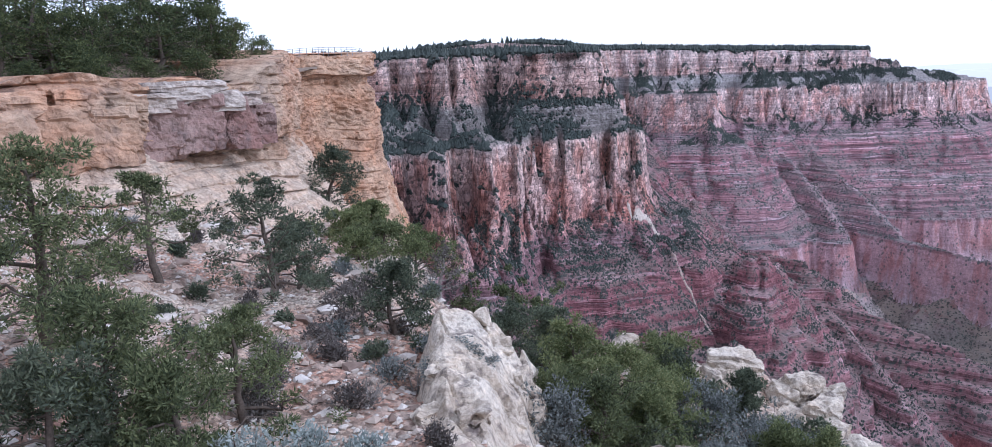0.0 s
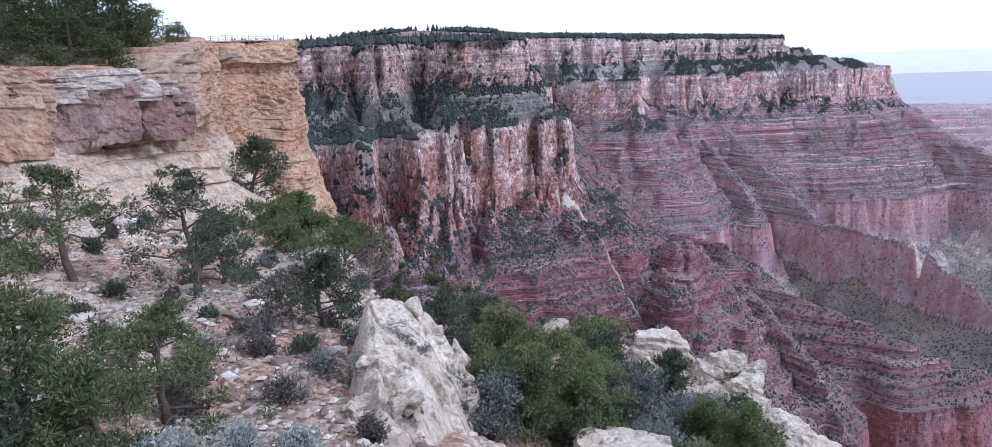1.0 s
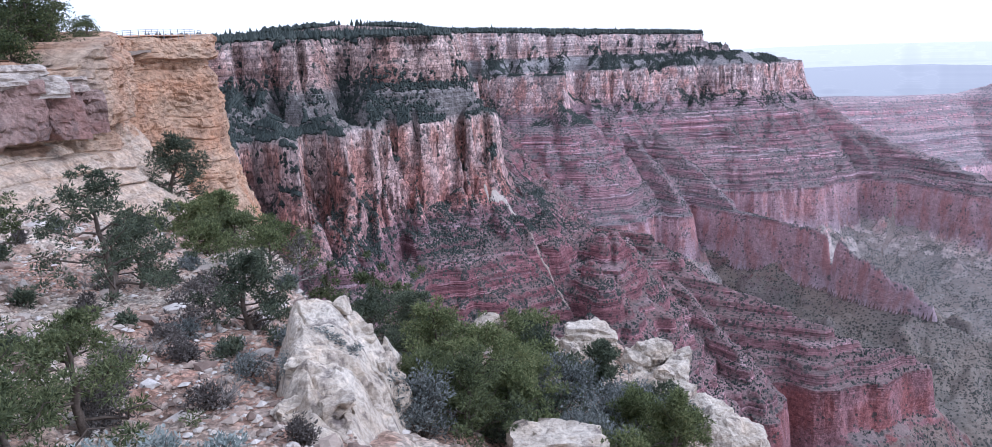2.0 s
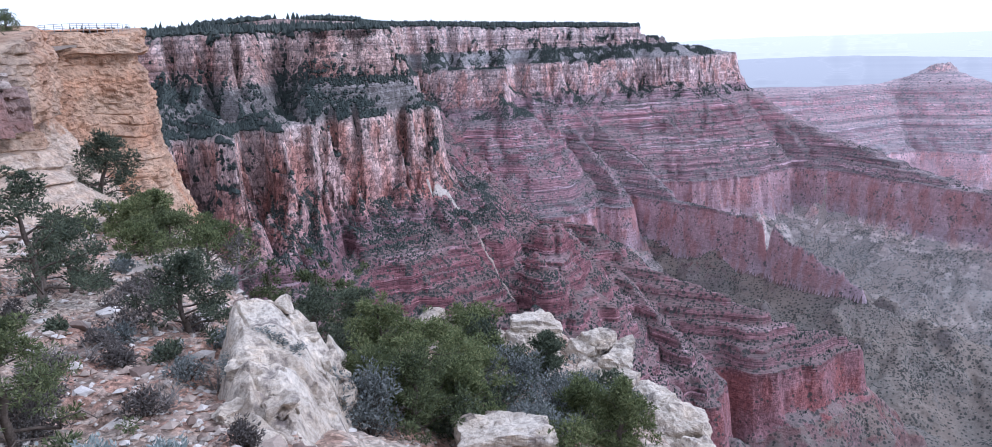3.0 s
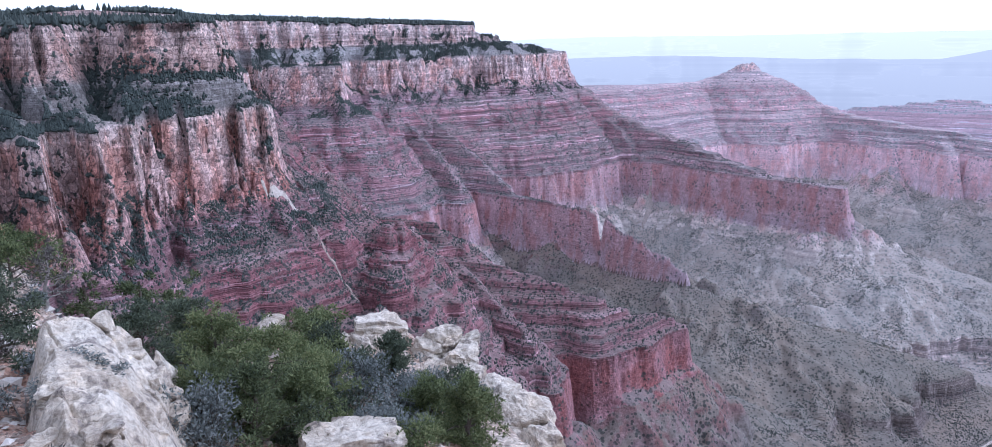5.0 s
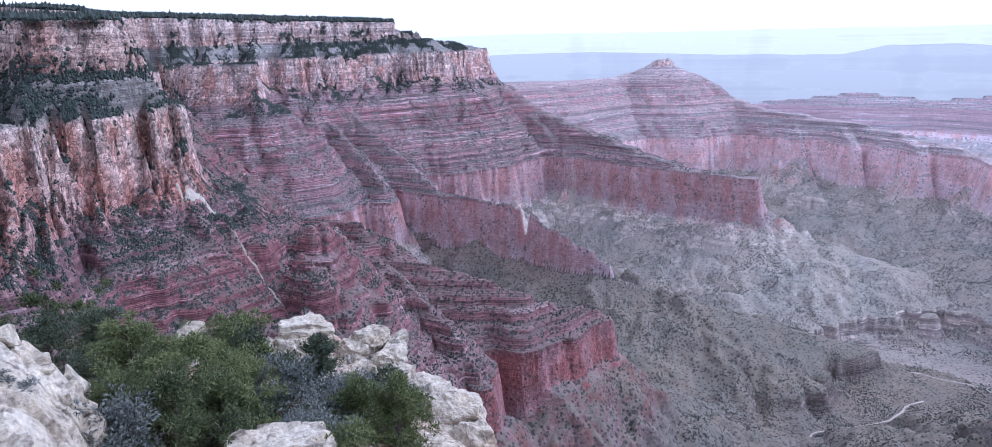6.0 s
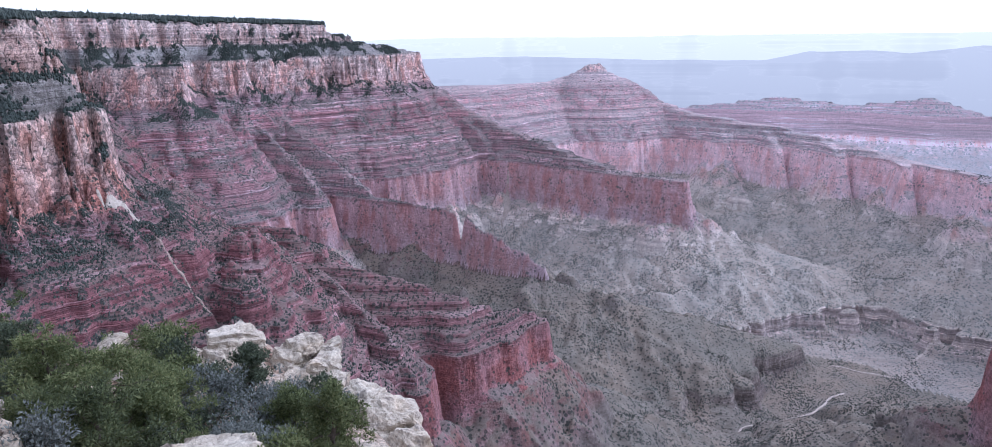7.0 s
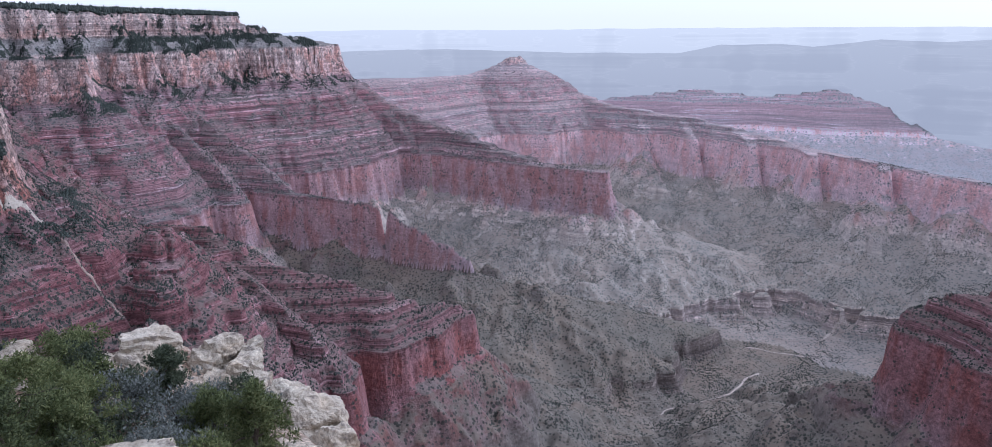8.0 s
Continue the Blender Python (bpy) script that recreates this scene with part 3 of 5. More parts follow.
def haze_backdrop(name, r, tops, low, colour, top_colour, label):
    """A plain backdrop of far tableland that glows by itself, with its haze painted in: tops as (azimuth, elevation).
    """
    m = Nodes(name, 1.0)
    split = m.node("SeparateXYZ")
    m.put(split.inputs[0], m.pos())
    n = m.noise(m.scaled(m.pos(), 0.0003, 0.0003, 0.03), 1.0, 3, 0.5)
    n2 = m.noise(m.scaled(m.pos(), 0.005, 0.005, 0.0012), 1.0, 2, 0.5)
    # haze as a colour gradient, paler with height
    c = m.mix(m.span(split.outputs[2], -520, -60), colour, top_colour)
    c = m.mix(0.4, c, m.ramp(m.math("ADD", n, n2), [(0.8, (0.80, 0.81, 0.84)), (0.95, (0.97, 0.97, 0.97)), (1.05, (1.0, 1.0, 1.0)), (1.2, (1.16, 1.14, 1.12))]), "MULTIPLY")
    # near-black base: all its brightness is emission, not received light
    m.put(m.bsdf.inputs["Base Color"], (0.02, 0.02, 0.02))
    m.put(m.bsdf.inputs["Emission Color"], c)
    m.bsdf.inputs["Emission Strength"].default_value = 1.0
    az = np.linspace(22, 84, 500)
    el = np.interp(az, *zip(*tops)) + 0.05 * fbm(az / 1.3, az * 0, octaves=4)
    v = np.linspace(0, 1, 24) ** 2
    top, bottom = r * np.tan(np.radians(el)), r * math.tan(radians(low))
    Z = top[:, None] + (bottom - top[:, None]) * v
    R = r - 18 * v + 5 * fbm(az[:, None] / 0.9 + v * 0, v * 4 + az[:, None] * 0, octaves=3)
    X, Y = R * np.sin(np.radians(az))[:, None], R * np.cos(np.radians(az))[:, None]
    me = mesh_from(name, np.stack([X, Y, Z], -1).reshape(-1, 3), grid_faces(500, 24))
    me.materials.append(m.mat)
    ob = new(name, me)
    return tagged(ob, label, "backdrop", kind="structure")


far_temple()
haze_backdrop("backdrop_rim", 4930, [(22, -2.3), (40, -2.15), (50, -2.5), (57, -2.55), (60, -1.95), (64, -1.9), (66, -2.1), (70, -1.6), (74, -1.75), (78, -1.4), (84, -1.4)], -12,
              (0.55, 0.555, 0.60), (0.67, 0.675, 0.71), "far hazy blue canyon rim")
haze_backdrop("backdrop_plain", 4975, [(22, -0.95), (34, -0.75), (45, -0.85), (60, -0.8), (84, -0.8)], -4, (0.74, 0.745, 0.78), (0.95, 0.95, 0.97), "far tableland at the horizon, painted pale with haze")


# ---- dry washes and scree slides that lie on the land ----
def sheet_height(az, r):
    """The height of the built land at an azimuth and range."""
    X, Y, Z = SHEET[:3]
    u = (az + 17) / 97 * (X.shape[0] - 1)
    i = int(np.clip(math.floor(u), 0, X.shape[0] - 2))
    zs = [np.interp(r, np.maximum.accumulate(np.hypot(X[c], Y[c])), Z[c]) for c in (i, i + 1)]
    return zs[0] + (u - i) * (zs[1] - zs[0])


def draped(name, line, width, mat, label, category, lift=1.6):
    """A ragged strip of loose ground that follows a line of (azimuth, range)."""
    P, s = smooth_path([polar(*p) for p in line], 90)
    d = np.gradient(P, axis=0)
    d /= np.hypot(d[:, 0], d[:, 1])[:, None]
    wide = 0.5 * width * (1 + 0.6 * fbm(s / (3 * width), s * 0 + width, octaves=3)) * np.clip(np.minimum(s, s[-1] - s) / (2 * width) + 0.25, 0, 1)
    shift = 0.5 * width * fbm(s / (5 * width) + 7, s * 0, octaves=2)
    rows = np.linspace(-1, 1, 7)
    X = P[:, :1] - d[:, 1:] * (wide[:, None] * rows + shift[:, None])
    Y = P[:, 1:] + d[:, :1] * (wide[:, None] * rows + shift[:, None])
    A, D = np.degrees(np.arctan2(X, Y)), np.hypot(X, Y)
    Z = np.array([[sheet_height(a, b) for a, b in zip(ra, rb)] for ra, rb in zip(A, D)]) + lift * np.array([-1, 0.7, 1, 1, 1, 0.7, -1])
    me = mesh_from(name, np.stack([X, Y, Z], -1).reshape(-1, 3), grid_faces(90, 7)[:, ::-1])
    me.materials.append(mat)
    return tagged(new(name, me), label, category, kind="structure")


def smooth_path(points, n):
    """n points spread evenly along a line through the given ones."""
    p = np.array(points, float)
    s = np.concatenate([[0], np.cumsum(np.hypot(*np.diff(p[:, :2], axis=0).T))])
    q = np.linspace(0, s[-1], n)
    out = np.stack([np.interp(q, s, p[:, i]) for i in range(p.shape[1])], 1)
    k = max(3, n // 40) | 1
    for _ in range(2):
        pad = np.pad(out, ((k // 2, k // 2), (0, 0)), mode="edge")
        out = np.stack([np.convolve(pad[:, i], np.ones(k) / k, "valid") for i in range(p.shape[1])], 1)
    return out, q


GRAVEL = plain("wash_gravel", (0.46, 0.39, 0.35), 0.95, 0.3, 0.2)
RED_SCREE = plain("red_scree", (0.30, 0.225, 0.195), 0.95, 0.35, 0.15)
PALE_SAND = plain("pale_sand", (0.44, 0.38, 0.33), 0.95, 0.35, 0.25)
PALE_SCREE = plain("pale_scree", (0.37, 0.31, 0.28), 0.95, 0.35, 0.15)
draped("dry_wash", [(56.9, 1890), (57.6, 1979), (59.9, 2085), (61.8, 2150), (63.0, 2232), (63.3, 2294), (64.4, 2364)], 9, GRAVEL, "pale winding dry stream bed on the valley floor", "stream bed")
draped("dry_wash", [(63.1, 2542), (65.3, 2544), (67.5, 2553)], 9, GRAVEL, "pale gravel bar of the dry stream bed", "stream bed")
draped("dry_wash", [(68.4, 2700), (69.6, 2782), (71, 2790)], 12, GRAVEL, "pale gravel bar of the dry stream bed", "stream bed")
draped("scree_slide", [(13.2, 1223), (13.9, 1182), (14.8, 1175), (15.8, 1146), (16.7, 1123)], 7.0, RED_SCREE, "thin pale scree chute down the red slope", "scree")
draped("scree_slide", [(9.9, 1237), (10.6, 1241), (11.5, 1254), (12.4, 1262)], 10, PALE_SAND, "broad pale sandy scree slide under the buff cliff", "scree", 2.5)
draped("scree_slide", [(39.0, 3461), (38.8, 3347), (38.2, 3300)], 40, PALE_SCREE, "pale rockfall scar under the far red cliff", "scree")

# ---- the near hillside ----
# rows by azimuth: (azimuth, [(range, height) x 4]) from the camera's feet to the brow
BROW = [(-180, (4, -1.8), (12, -1.8), (26, -1.5), (120, -1.0)), (-70, (4, -1.8), (12, -1.8), (26, -1.0), (120, 0.5)), (-52, (4, -2.4), (12, -3.5), (26, -3.0), (120, 0.5)),
        (-46, (4, -3.0), (12, -4.6), (26, -4.6), (70, -3.0)), (-40, (4, -3.2), (12, -5.0), (26, -5.2), (44, -4.2)), (-30, (4, -3.2), (12, -5.4), (26, -6.0), (50, -5.6)), (-20, (4, -3.4), (14, -6.6), (30, -7.6), (56, -7.8)),
        (-11, (4, -3.6), (14, -7.0), (32, -9.0), (66, -11.4)), (-4, (4, -3.8), (13, -6.8), (20, -8.2), (30, -9.6)), (2, (4, -4.0), (13, -7.2), (19, -9.2), (27, -11.6)),
        (10, (4, -4.2), (14, -8.6), (21, -10.9), (30, -11.6)), (20, (4, -4.4), (15, -9.0), (22, -11.6), (31, -12.7)), (28, (4, -4.6), (14, -9.0), (22, -12.4), (30, -15.2)),
        (40, (4, -4.8), (12, -9.0), (18, -13.0), (24, -18.0)), (85, (4, -4.8), (10, -9.0), (14, -13.0), (18, -18.0)),
        (120, (4, -1.8), (12, -1.8), (26, -3.0), (60, -8.0)), (180, (4, -1.8), (12, -1.8), (26, -1.5), (120, -1.0))]


def hill_height(az, r):
    """Ground height by azimuth in degrees and range."""
    az, r = np.broadcast_arrays(np.asarray(az, float), np.asarray(r, float))
    keys = [b[0] for b in BROW]
    rr = [np.interp(az, keys, [b[i][0] for b in BROW]) for i in (1, 2, 3, 4)]
    zz = [np.interp(az, keys, [b[i][1] for b in BROW]) for i in (1, 2, 3, 4)]
    z = zz[0] + (r - rr[0]) * 0.4
    z = np.where(r < rr[0], -1.7 + (zz[0] + 1.7) * np.clip(r / rr[0], 0, 1), z)
    for i in range(3):
        t = (r - rr[i]) / (rr[i + 1] - rr[i])
        z = np.where(r >= rr[i], zz[i] + t * (zz[i + 1] - zz[i]), z)
    over = np.maximum(0, r - rr[3])
    z = np.where(r > rr[3], zz[3] - 1.3 * over - 0.02 * over ** 2, z)
    return z


def ground_z(x, y):
    """The near ground's height with its bumps."""
    x, y = np.asarray(x, float), np.asarray(y, float)
    az, r = np.degrees(np.arctan2(x, y)), np.hypot(x, y)
    k = np.clip((r - 2) / 6, 0, 1)
    z = hill_height(az, r) + k * (0.7 * fbm(x / 5, y / 5, octaves=3) + 0.25 * fbm(x / 1.3, y / 1.3, octaves=3))
    ledge = z / 0.55 + 0.8 * fbm(x / 6, y / 6 + 30, octaves=2)
    f = ledge - np.floor(ledge)
    return z + k * 0.55 * 0.55 * (np.clip((f - 0.35) / 0.3, 0, 1) - f) + 0.05 * fbm(x / 0.35, y / 0.35, octaves=3)


def hillside():
    az = np.concatenate([np.linspace(-180, -48, 40)[:-1], np.linspace(-48, 40, 440)[:-1], np.linspace(40, 180, 46)])
    r = np.concatenate([[0.0, 1.2, 2.2], np.geomspace(3.0, 75, 180), np.geomspace(78, 122, 14)])
    A, R = np.meshgrid(az, r, indexing="ij")
    X, Y = R * np.sin(np.radians(A)), R * np.cos(np.radians(A))
    me = mesh_from("ground", np.stack([X, Y, ground_z(X, Y)], -1).reshape(-1, 3), grid_faces(*X.shape)[:, ::-1])
    m = Nodes("scree", 0.95)
    p = m.pos()
    patch = m.noise(p, 0.16, 5, 0.6)
    grit = m.noise(p, 7.0, 8, 0.75)
    chips = m.cells(p, 3.2)
    chip = m.node("SeparateColor")
    m.put(chip.inputs[0], chips.outputs["Color"])
    c = m.ramp(patch, [(0.40, (0.50, 0.42, 0.34)), (0.48, (0.43, 0.315, 0.245)), (0.56, (0.42, 0.255, 0.19))])
    c = m.mix(0.9, c, m.ramp(grit, [(0.34, (0.36, 0.34, 0.33)), (0.5, (1, 1, 1)), (0.66, (1.5, 1.5, 1.48))]), "MULTIPLY")
    c = m.mix(m.span(chip.outputs[0], 0.5, 0.95, 0, 0.6), c, (0.52, 0.46, 0.39))
    fine = m.node("SeparateColor")
    m.put(fine.inputs[0], m.cells(p, 8.5).outputs["Color"])
    c = m.mix(0.8, c, m.ramp(fine.outputs[0], [(0.0, (0.5, 0.47, 0.45)), (0.5, (1, 1, 1)), (1.0, (1.45, 1.43, 1.4))]), "MULTIPLY")
    c = m.mix(m.span(m.noise(p, 0.5, 7, 0.75), 0.53, 0.64, 0, 0.7), c, (0.14, 0.12, 0.10))
    m.bump(m.math("ADD", grit, m.math("MULTIPLY", chips.outputs["Distance"], -0.8)), 0.9, 0.10)
    me.materials.append(m.done(c))
    return tagged(new("ground", me), "stony hillside of pale limestone scree", "ground", kind="structure")


CREST = [(-10, -27.0), (-8.4, -23.4), (-7.2, -20.6), (-6.2, -18.6), (-4.4, -17.8), (-2.4, -18.2), (-0.9, -18.9), (0.5, -20.5), (1.8, -22.2), (2.9, -24.0), (3.6, -27.0), (4.2, -33.0)]


def white_outcrop(mat):
    """One rough sloping face of bedrock that stands out of the hillside, with joints, low steps and loose slabs."""
    az, r = np.linspace(-11.5, 4.2, 230), np.concatenate([np.linspace(10.8, 19.3, 160), np.linspace(19.35, 23, 30)])
    A, D = np.meshgrid(az, r, indexing="ij")
    X, Y = D * np.sin(np.radians(A)), D * np.cos(np.radians(A))
    crest = 19.4 * np.tan(np.radians(np.interp(A + 0.25 * fbm(D / 1.5, A, octaves=3), *zip(*CREST))))
    z = crest - 0.11 * (19.4 - D) - 0.9 * np.maximum(0, D - 19.4) ** 1.2
    n = fbm(X / 1.6, Y / 1.6, z / 1.2, octaves=4)
    z = z + 0.32 * n
    # low steps across the slope, and joints that run down it
    step = D / 1.3 + 0.5 * A / 4 + 0.9 * fbm(X / 2.2 + 7, Y / 2.2, octaves=3)
    f = step - np.floor(step)
    z = z + 0.4 * (np.clip(f / 0.2, 0, 1) - f) * np.clip(0.5 + 1.5 * fbm(X / 2 + 3, Y / 2, octaves=2), 0, 1)
    joint = np.abs(fbm(X / 1.3 + 31 + 0.3 * Y, Y / 1.7, octaves=3))
    z = z - 0.14 * np.clip(1 - joint / 0.05, 0, 1) + 0.2 * fbm(X / 0.42, Y / 0.42, octaves=4)
    fade = np.clip((A + 8.3 - 0.07 * (D - 12) + 1.2 * fbm(D / 1.2, A * 0 + 3, octaves=3)) / (2.3 + 0.38 * np.maximum(0, 19.4 - D)), 0, 1)
    low = ground_z(X, Y) - 0.35
    z = low + (z - low) * fade * fade * (3 - 2 * fade)
    me = mesh_from("white_outcrop", np.stack([X, Y, z], -1).reshape(-1, 3), grid_faces(*X.shape)[:, ::-1], smooth=False)
    x, y = polar(-3, 16)
    top = empty("white_outcrop", x, y, -6.5, "bare rough white limestone outcrop on the hillside", "rock")
    me.transform(Matrix.Translation((-x, -y, 6.5)))
    part("rock_face", me, mat, top)
    for k, (az, r, w, d, h, el, turn) in enumerate(((1.6, 18.6, 0.8, 0.9, 1.5, -22.0, 20), (2.6, 17.9, 0.7, 0.8, 1.7, -24.4, 35), (-0.2, 19.0, 0.8, 0.7, 0.7, -19.8, 10),
                                                    (-4.6, 16.6, 0.7, 0.6, 0.4, -21.6, -15), (-6.0, 15.0, 0.6, 0.5, 0.4, -24.6, 25), (-2.2, 14.6, 0.7, 0.6, 0.35, -24.6, 5), (0.8, 16.2, 0.6, 0.7, 0.6, -25.2, 15))):
        bx, by = polar(az, r)
        ob = part("slab", block_mesh("slab", w, d, h, 140 + k), mat, top)
        ob.matrix_basis = pose(bx - x, by - y, r * math.tan(radians(el)) - h + 6.5, 8, -6, turn - az)
    return top


# ---- rock materials for the near cliffs and boulders ----
def limestone(name, light, warm, stain=0.5, bed_scale=1.4, size=1.0, bedding=0.7):
    """Weathered layered limestone: pale and rusty beds, grey stains, cracks."""
    m = Nodes(name, 0.92)
    p = m.scaled(m.pos(), 1 / size, 1 / size, 1 / size)
    patch = m.noise(p, 0.22, 5, 0.6)
    bed = m.noise(m.scaled(p, 0.12, 0.12, bed_scale), 1.0, 6, 0.65)
    fine = m.noise(p, 3.0, 8, 0.7)
    col = m.mix(m.span(m.math("ADD", patch, m.math("MULTIPLY", bed, 0.6)), 0.62, 0.98), light, warm)
    col = m.mix(bedding, col, m.ramp(bed, [(0.3, (0.62, 0.58, 0.55)), (0.5, (1, 1, 1)), (0.72, (1.3, 1.27, 1.22))]), "MULTIPLY")
    col = m.mix(0.8, col, m.ramp(fine, [(0.3, (0.45, 0.42, 0.4)), (0.5, (1, 1, 1)), (0.7, (1.3, 1.3, 1.28))]), "MULTIPLY")
    mid = m.noise(p, 0.9, 6, 0.7)
    col = m.mix(0.6, col, m.ramp(mid, [(0.34, (0.6, 0.56, 0.52)), (0.5, (1, 1, 1)), (0.66, (1.25, 1.24, 1.22))]), "MULTIPLY")
    dark = m.noise(m.scaled(p, 0.7, 0.7, 0.35), 1.0, 6, 0.7)
    col = m.mix(m.math("MULTIPLY", m.span(dark, 0.52, 0.66), stain), col, (0.13, 0.105, 0.10))
    crack = m.cells(m.scaled(p, 0.8, 0.8, 1.5), 1.1, "DISTANCE_TO_EDGE").outputs["Distance"]
    cr = m.span(m.math("ADD", crack, m.span(fine, 0.3, 0.7, -0.03, 0.03)), 0.0, 0.05)
    col = m.mix(m.math("MULTIPLY", m.math("SUBTRACT", 1.0, cr), m.span(patch, 0.45, 0.6, 0.0, 0.2)), col, (0.10, 0.08, 0.07))
    h = m.math("ADD", m.math("MULTIPLY", bed, 0.6), m.math("ADD", m.math("MULTIPLY", fine, 0.6), m.math("MULTIPLY", cr, 0.08)))
    m.bump(h, 1.0, 0.25 * size)
    return m.done(col)


CREAM = limestone("cream_limestone", (0.48, 0.365, 0.27), (0.45, 0.255, 0.16), 0.5, 0.7, 1.4, 0.35)
ORANGE = limestone("orange_limestone", (0.50, 0.37, 0.265), (0.46, 0.255, 0.155), 0.35, 0.45, 2.6, 0.4)
WHITE = limestone("white_limestone", (0.60, 0.54, 0.46), (0.46, 0.385, 0.305), 0.85, 1.6, 0.35, 0.7)
RUBBLE = limestone("crumbled_limestone", (0.53, 0.445, 0.36), (0.50, 0.37, 0.275), 0.5, 2.2, 0.5)
STAINED = limestone("stained_limestone", (0.36, 0.27, 0.24), (0.27, 0.16, 0.14), 0.85, 1.1, 0.9, 0.5)
CAP = limestone("grey_cap_limestone", (0.50, 0.45, 0.40), (0.42, 0.34, 0.29), 0.6, 1.2, 0.8, 0.5)


def part(name, me, mat, parent=None, label=""):
    """Links a mesh as one object, under a thing when a parent is given."""
    if isinstance(me, bmesh.types.BMesh):
        bm, me = me, bpy.data.meshes.new(name)
        bm.to_mesh(me)
        bm.free()
    if mat and not me.materials:
        me.materials.append(mat)
    ob = new(name, me)
    if parent:
        ob.parent = parent
    return tagged(ob, label) if label else ob


def empty(name, x, y, z, label, category, group="", rz=0.0):
    ob = new(name)
    ob.matrix_basis = pose(x, y, z, 0, 0, rz)
    ob.empty_display_size = 0.2
    return tagged(ob, label, category, group)


def wall_mesh(name, path, cols, rows, profile, block, amp, seed, grain=0.1, low=0.0):
    """A cliff face: path of (x, y, foot, top), profile of (share of height, push out), with jointed blocks."""
    P, s = smooth_path(path, cols)
    d = np.gradient(P[:, :2], axis=0)
    d /= np.maximum(1e-6, np.hypot(d[:, 0], d[:, 1]))[:, None]
    out = np.stack([d[:, 1], -d[:, 0]], 1)
    v = np.linspace(0, 1, rows)
    S, V = np.meshgrid(s, v, indexing="ij")
    foot, top = P[:, 2][:, None], P[:, 3][:, None]
    rag = 0.5 * block * fbm(s / (2.2 * block) + seed, s * 0 + seed, octaves=3)[:, None]
    Z = foot + (top + rag * V ** 3 - foot) * V
    ps, pp = zip(*profile)
    push = np.interp(V, ps, pp)
    warp = 0.5 * fbm(S / (5 * block), Z * 0 + seed, octaves=2)
    layer = Z / (0.55 * block) + 1.6 * vnoise(Z / block * 0.5 + seed, S * 0.03 / block) + warp
    li = np.floor(layer)
    joint = S / (2.6 * block) + 1.1 * vnoise(S / block * 0.4, li * 1.7 + seed) + 3.7 * np.sin(np.floor(li / 2) * 12.9 + seed) + 0.35 * fbm(S / block, Z / block, octaves=2)
    ji = np.floor(joint)
    depth = 0.7 * vnoise(ji * 3.3 + 0.5, li * 2.7 + 0.5) + 0.6 * vnoise(li * 5.1 + 0.5, S * 0.06 / block)
    crumbly = np.clip(0.5 + 1.6 * fbm(S / (4 * block) + 9, Z / (2.5 * block) + seed, octaves=3), 0, 1)
    gap = np.minimum(np.minimum(joint - ji, 1 - joint + ji) * 2.2, np.minimum(layer - li, 1 - layer + li))
    push = push + amp * crumbly * (0.6 * depth - 0.4 * np.clip(1 - gap / 0.12, 0, 1)) + amp * 1.3 * fbm(S / (3 * block), Z / (3 * block) + seed, octaves=5)
    push = push + amp * (grain + 0.25 * (1 - crumbly)) * fbm(S / (0.35 * block), Z / (0.2 * block), octaves=4)
    X = P[:, 0][:, None] + out[:, 0][:, None] * push
    Y = P[:, 1][:, None] + out[:, 1][:, None] * push
    # a cap that runs back from the edge
    back = np.array([1.5, 4.0, 10.0]) * block
    Xc = P[:, 0][:, None] + out[:, 0][:, None] * (push[:, -1:] - back)
    Yc = P[:, 1][:, None] + out[:, 1][:, None] * (push[:, -1:] - back)
    Zc = Z[:, -1:] + np.array([0.02, 0.05, 0.0]) * block + 0.1 * block * fbm(Xc / block, Yc / block, octaves=2)
    X, Y, Z = np.concatenate([X, Xc], 1), np.concatenate([Y, Yc], 1), np.concatenate([Z, Zc], 1)
    me = mesh_from(name, np.stack([X, Y, Z], -1).reshape(-1, 3), grid_faces(*X.shape)[:, ::-1], smooth=False)
    if low:
        edge = (V[:-1, :-1] + 0.16 * fbm(S[:-1, :-1] / (2 * block), V[:-1, :-1] * 6, octaves=4)) < low
        index = np.zeros((cols - 1, X.shape[1] - 1), np.int32)
        index[:, :rows - 1] = edge
        me.polygons.foreach_set("material_index", index.ravel())
    return me


def pxy(az, r):
    return polar(az, r)


# the cliff beside the viewpoint
NEAR_PATH = [(*pxy(-44, 46), -5.6, 0.4), (*pxy(-36, 45), -5.9, 0.2), (*pxy(-30, 47), -6.6, 0.4), (*pxy(-26, 47), -7.4, 0.0), (*pxy(-22, 50), -8.6, -0.1),
             (*pxy(-18, 53), -9.6, -0.5), (*pxy(-15.9, 56), -10.6, 0.9), (*pxy(-15.0, 64), -12, 1.7), (*pxy(-14.6, 85), -14, 2.2)]
NEAR_FACE = [(0, 5.0), (0.14, 3.4), (0.3, 1.7), (0.42, 0.7), (0.5, 0.0), (0.56, -0.4), (0.58, 0.6), (0.7, 0.8), (0.9, 0.7), (0.93, 0.2), (1, 0.3)]
near_wall = part("near_cliff", wall_mesh("near_cliff", NEAR_PATH, 440, 160, NEAR_FACE, 1.3, 0.85, 3.0, 0.16, 0.47), CREAM)
near_wall.data.materials.append(RUBBLE)
tagged(near_wall, "cream and rust limestone cliff with jointed ledges", "cliff", kind="structure")


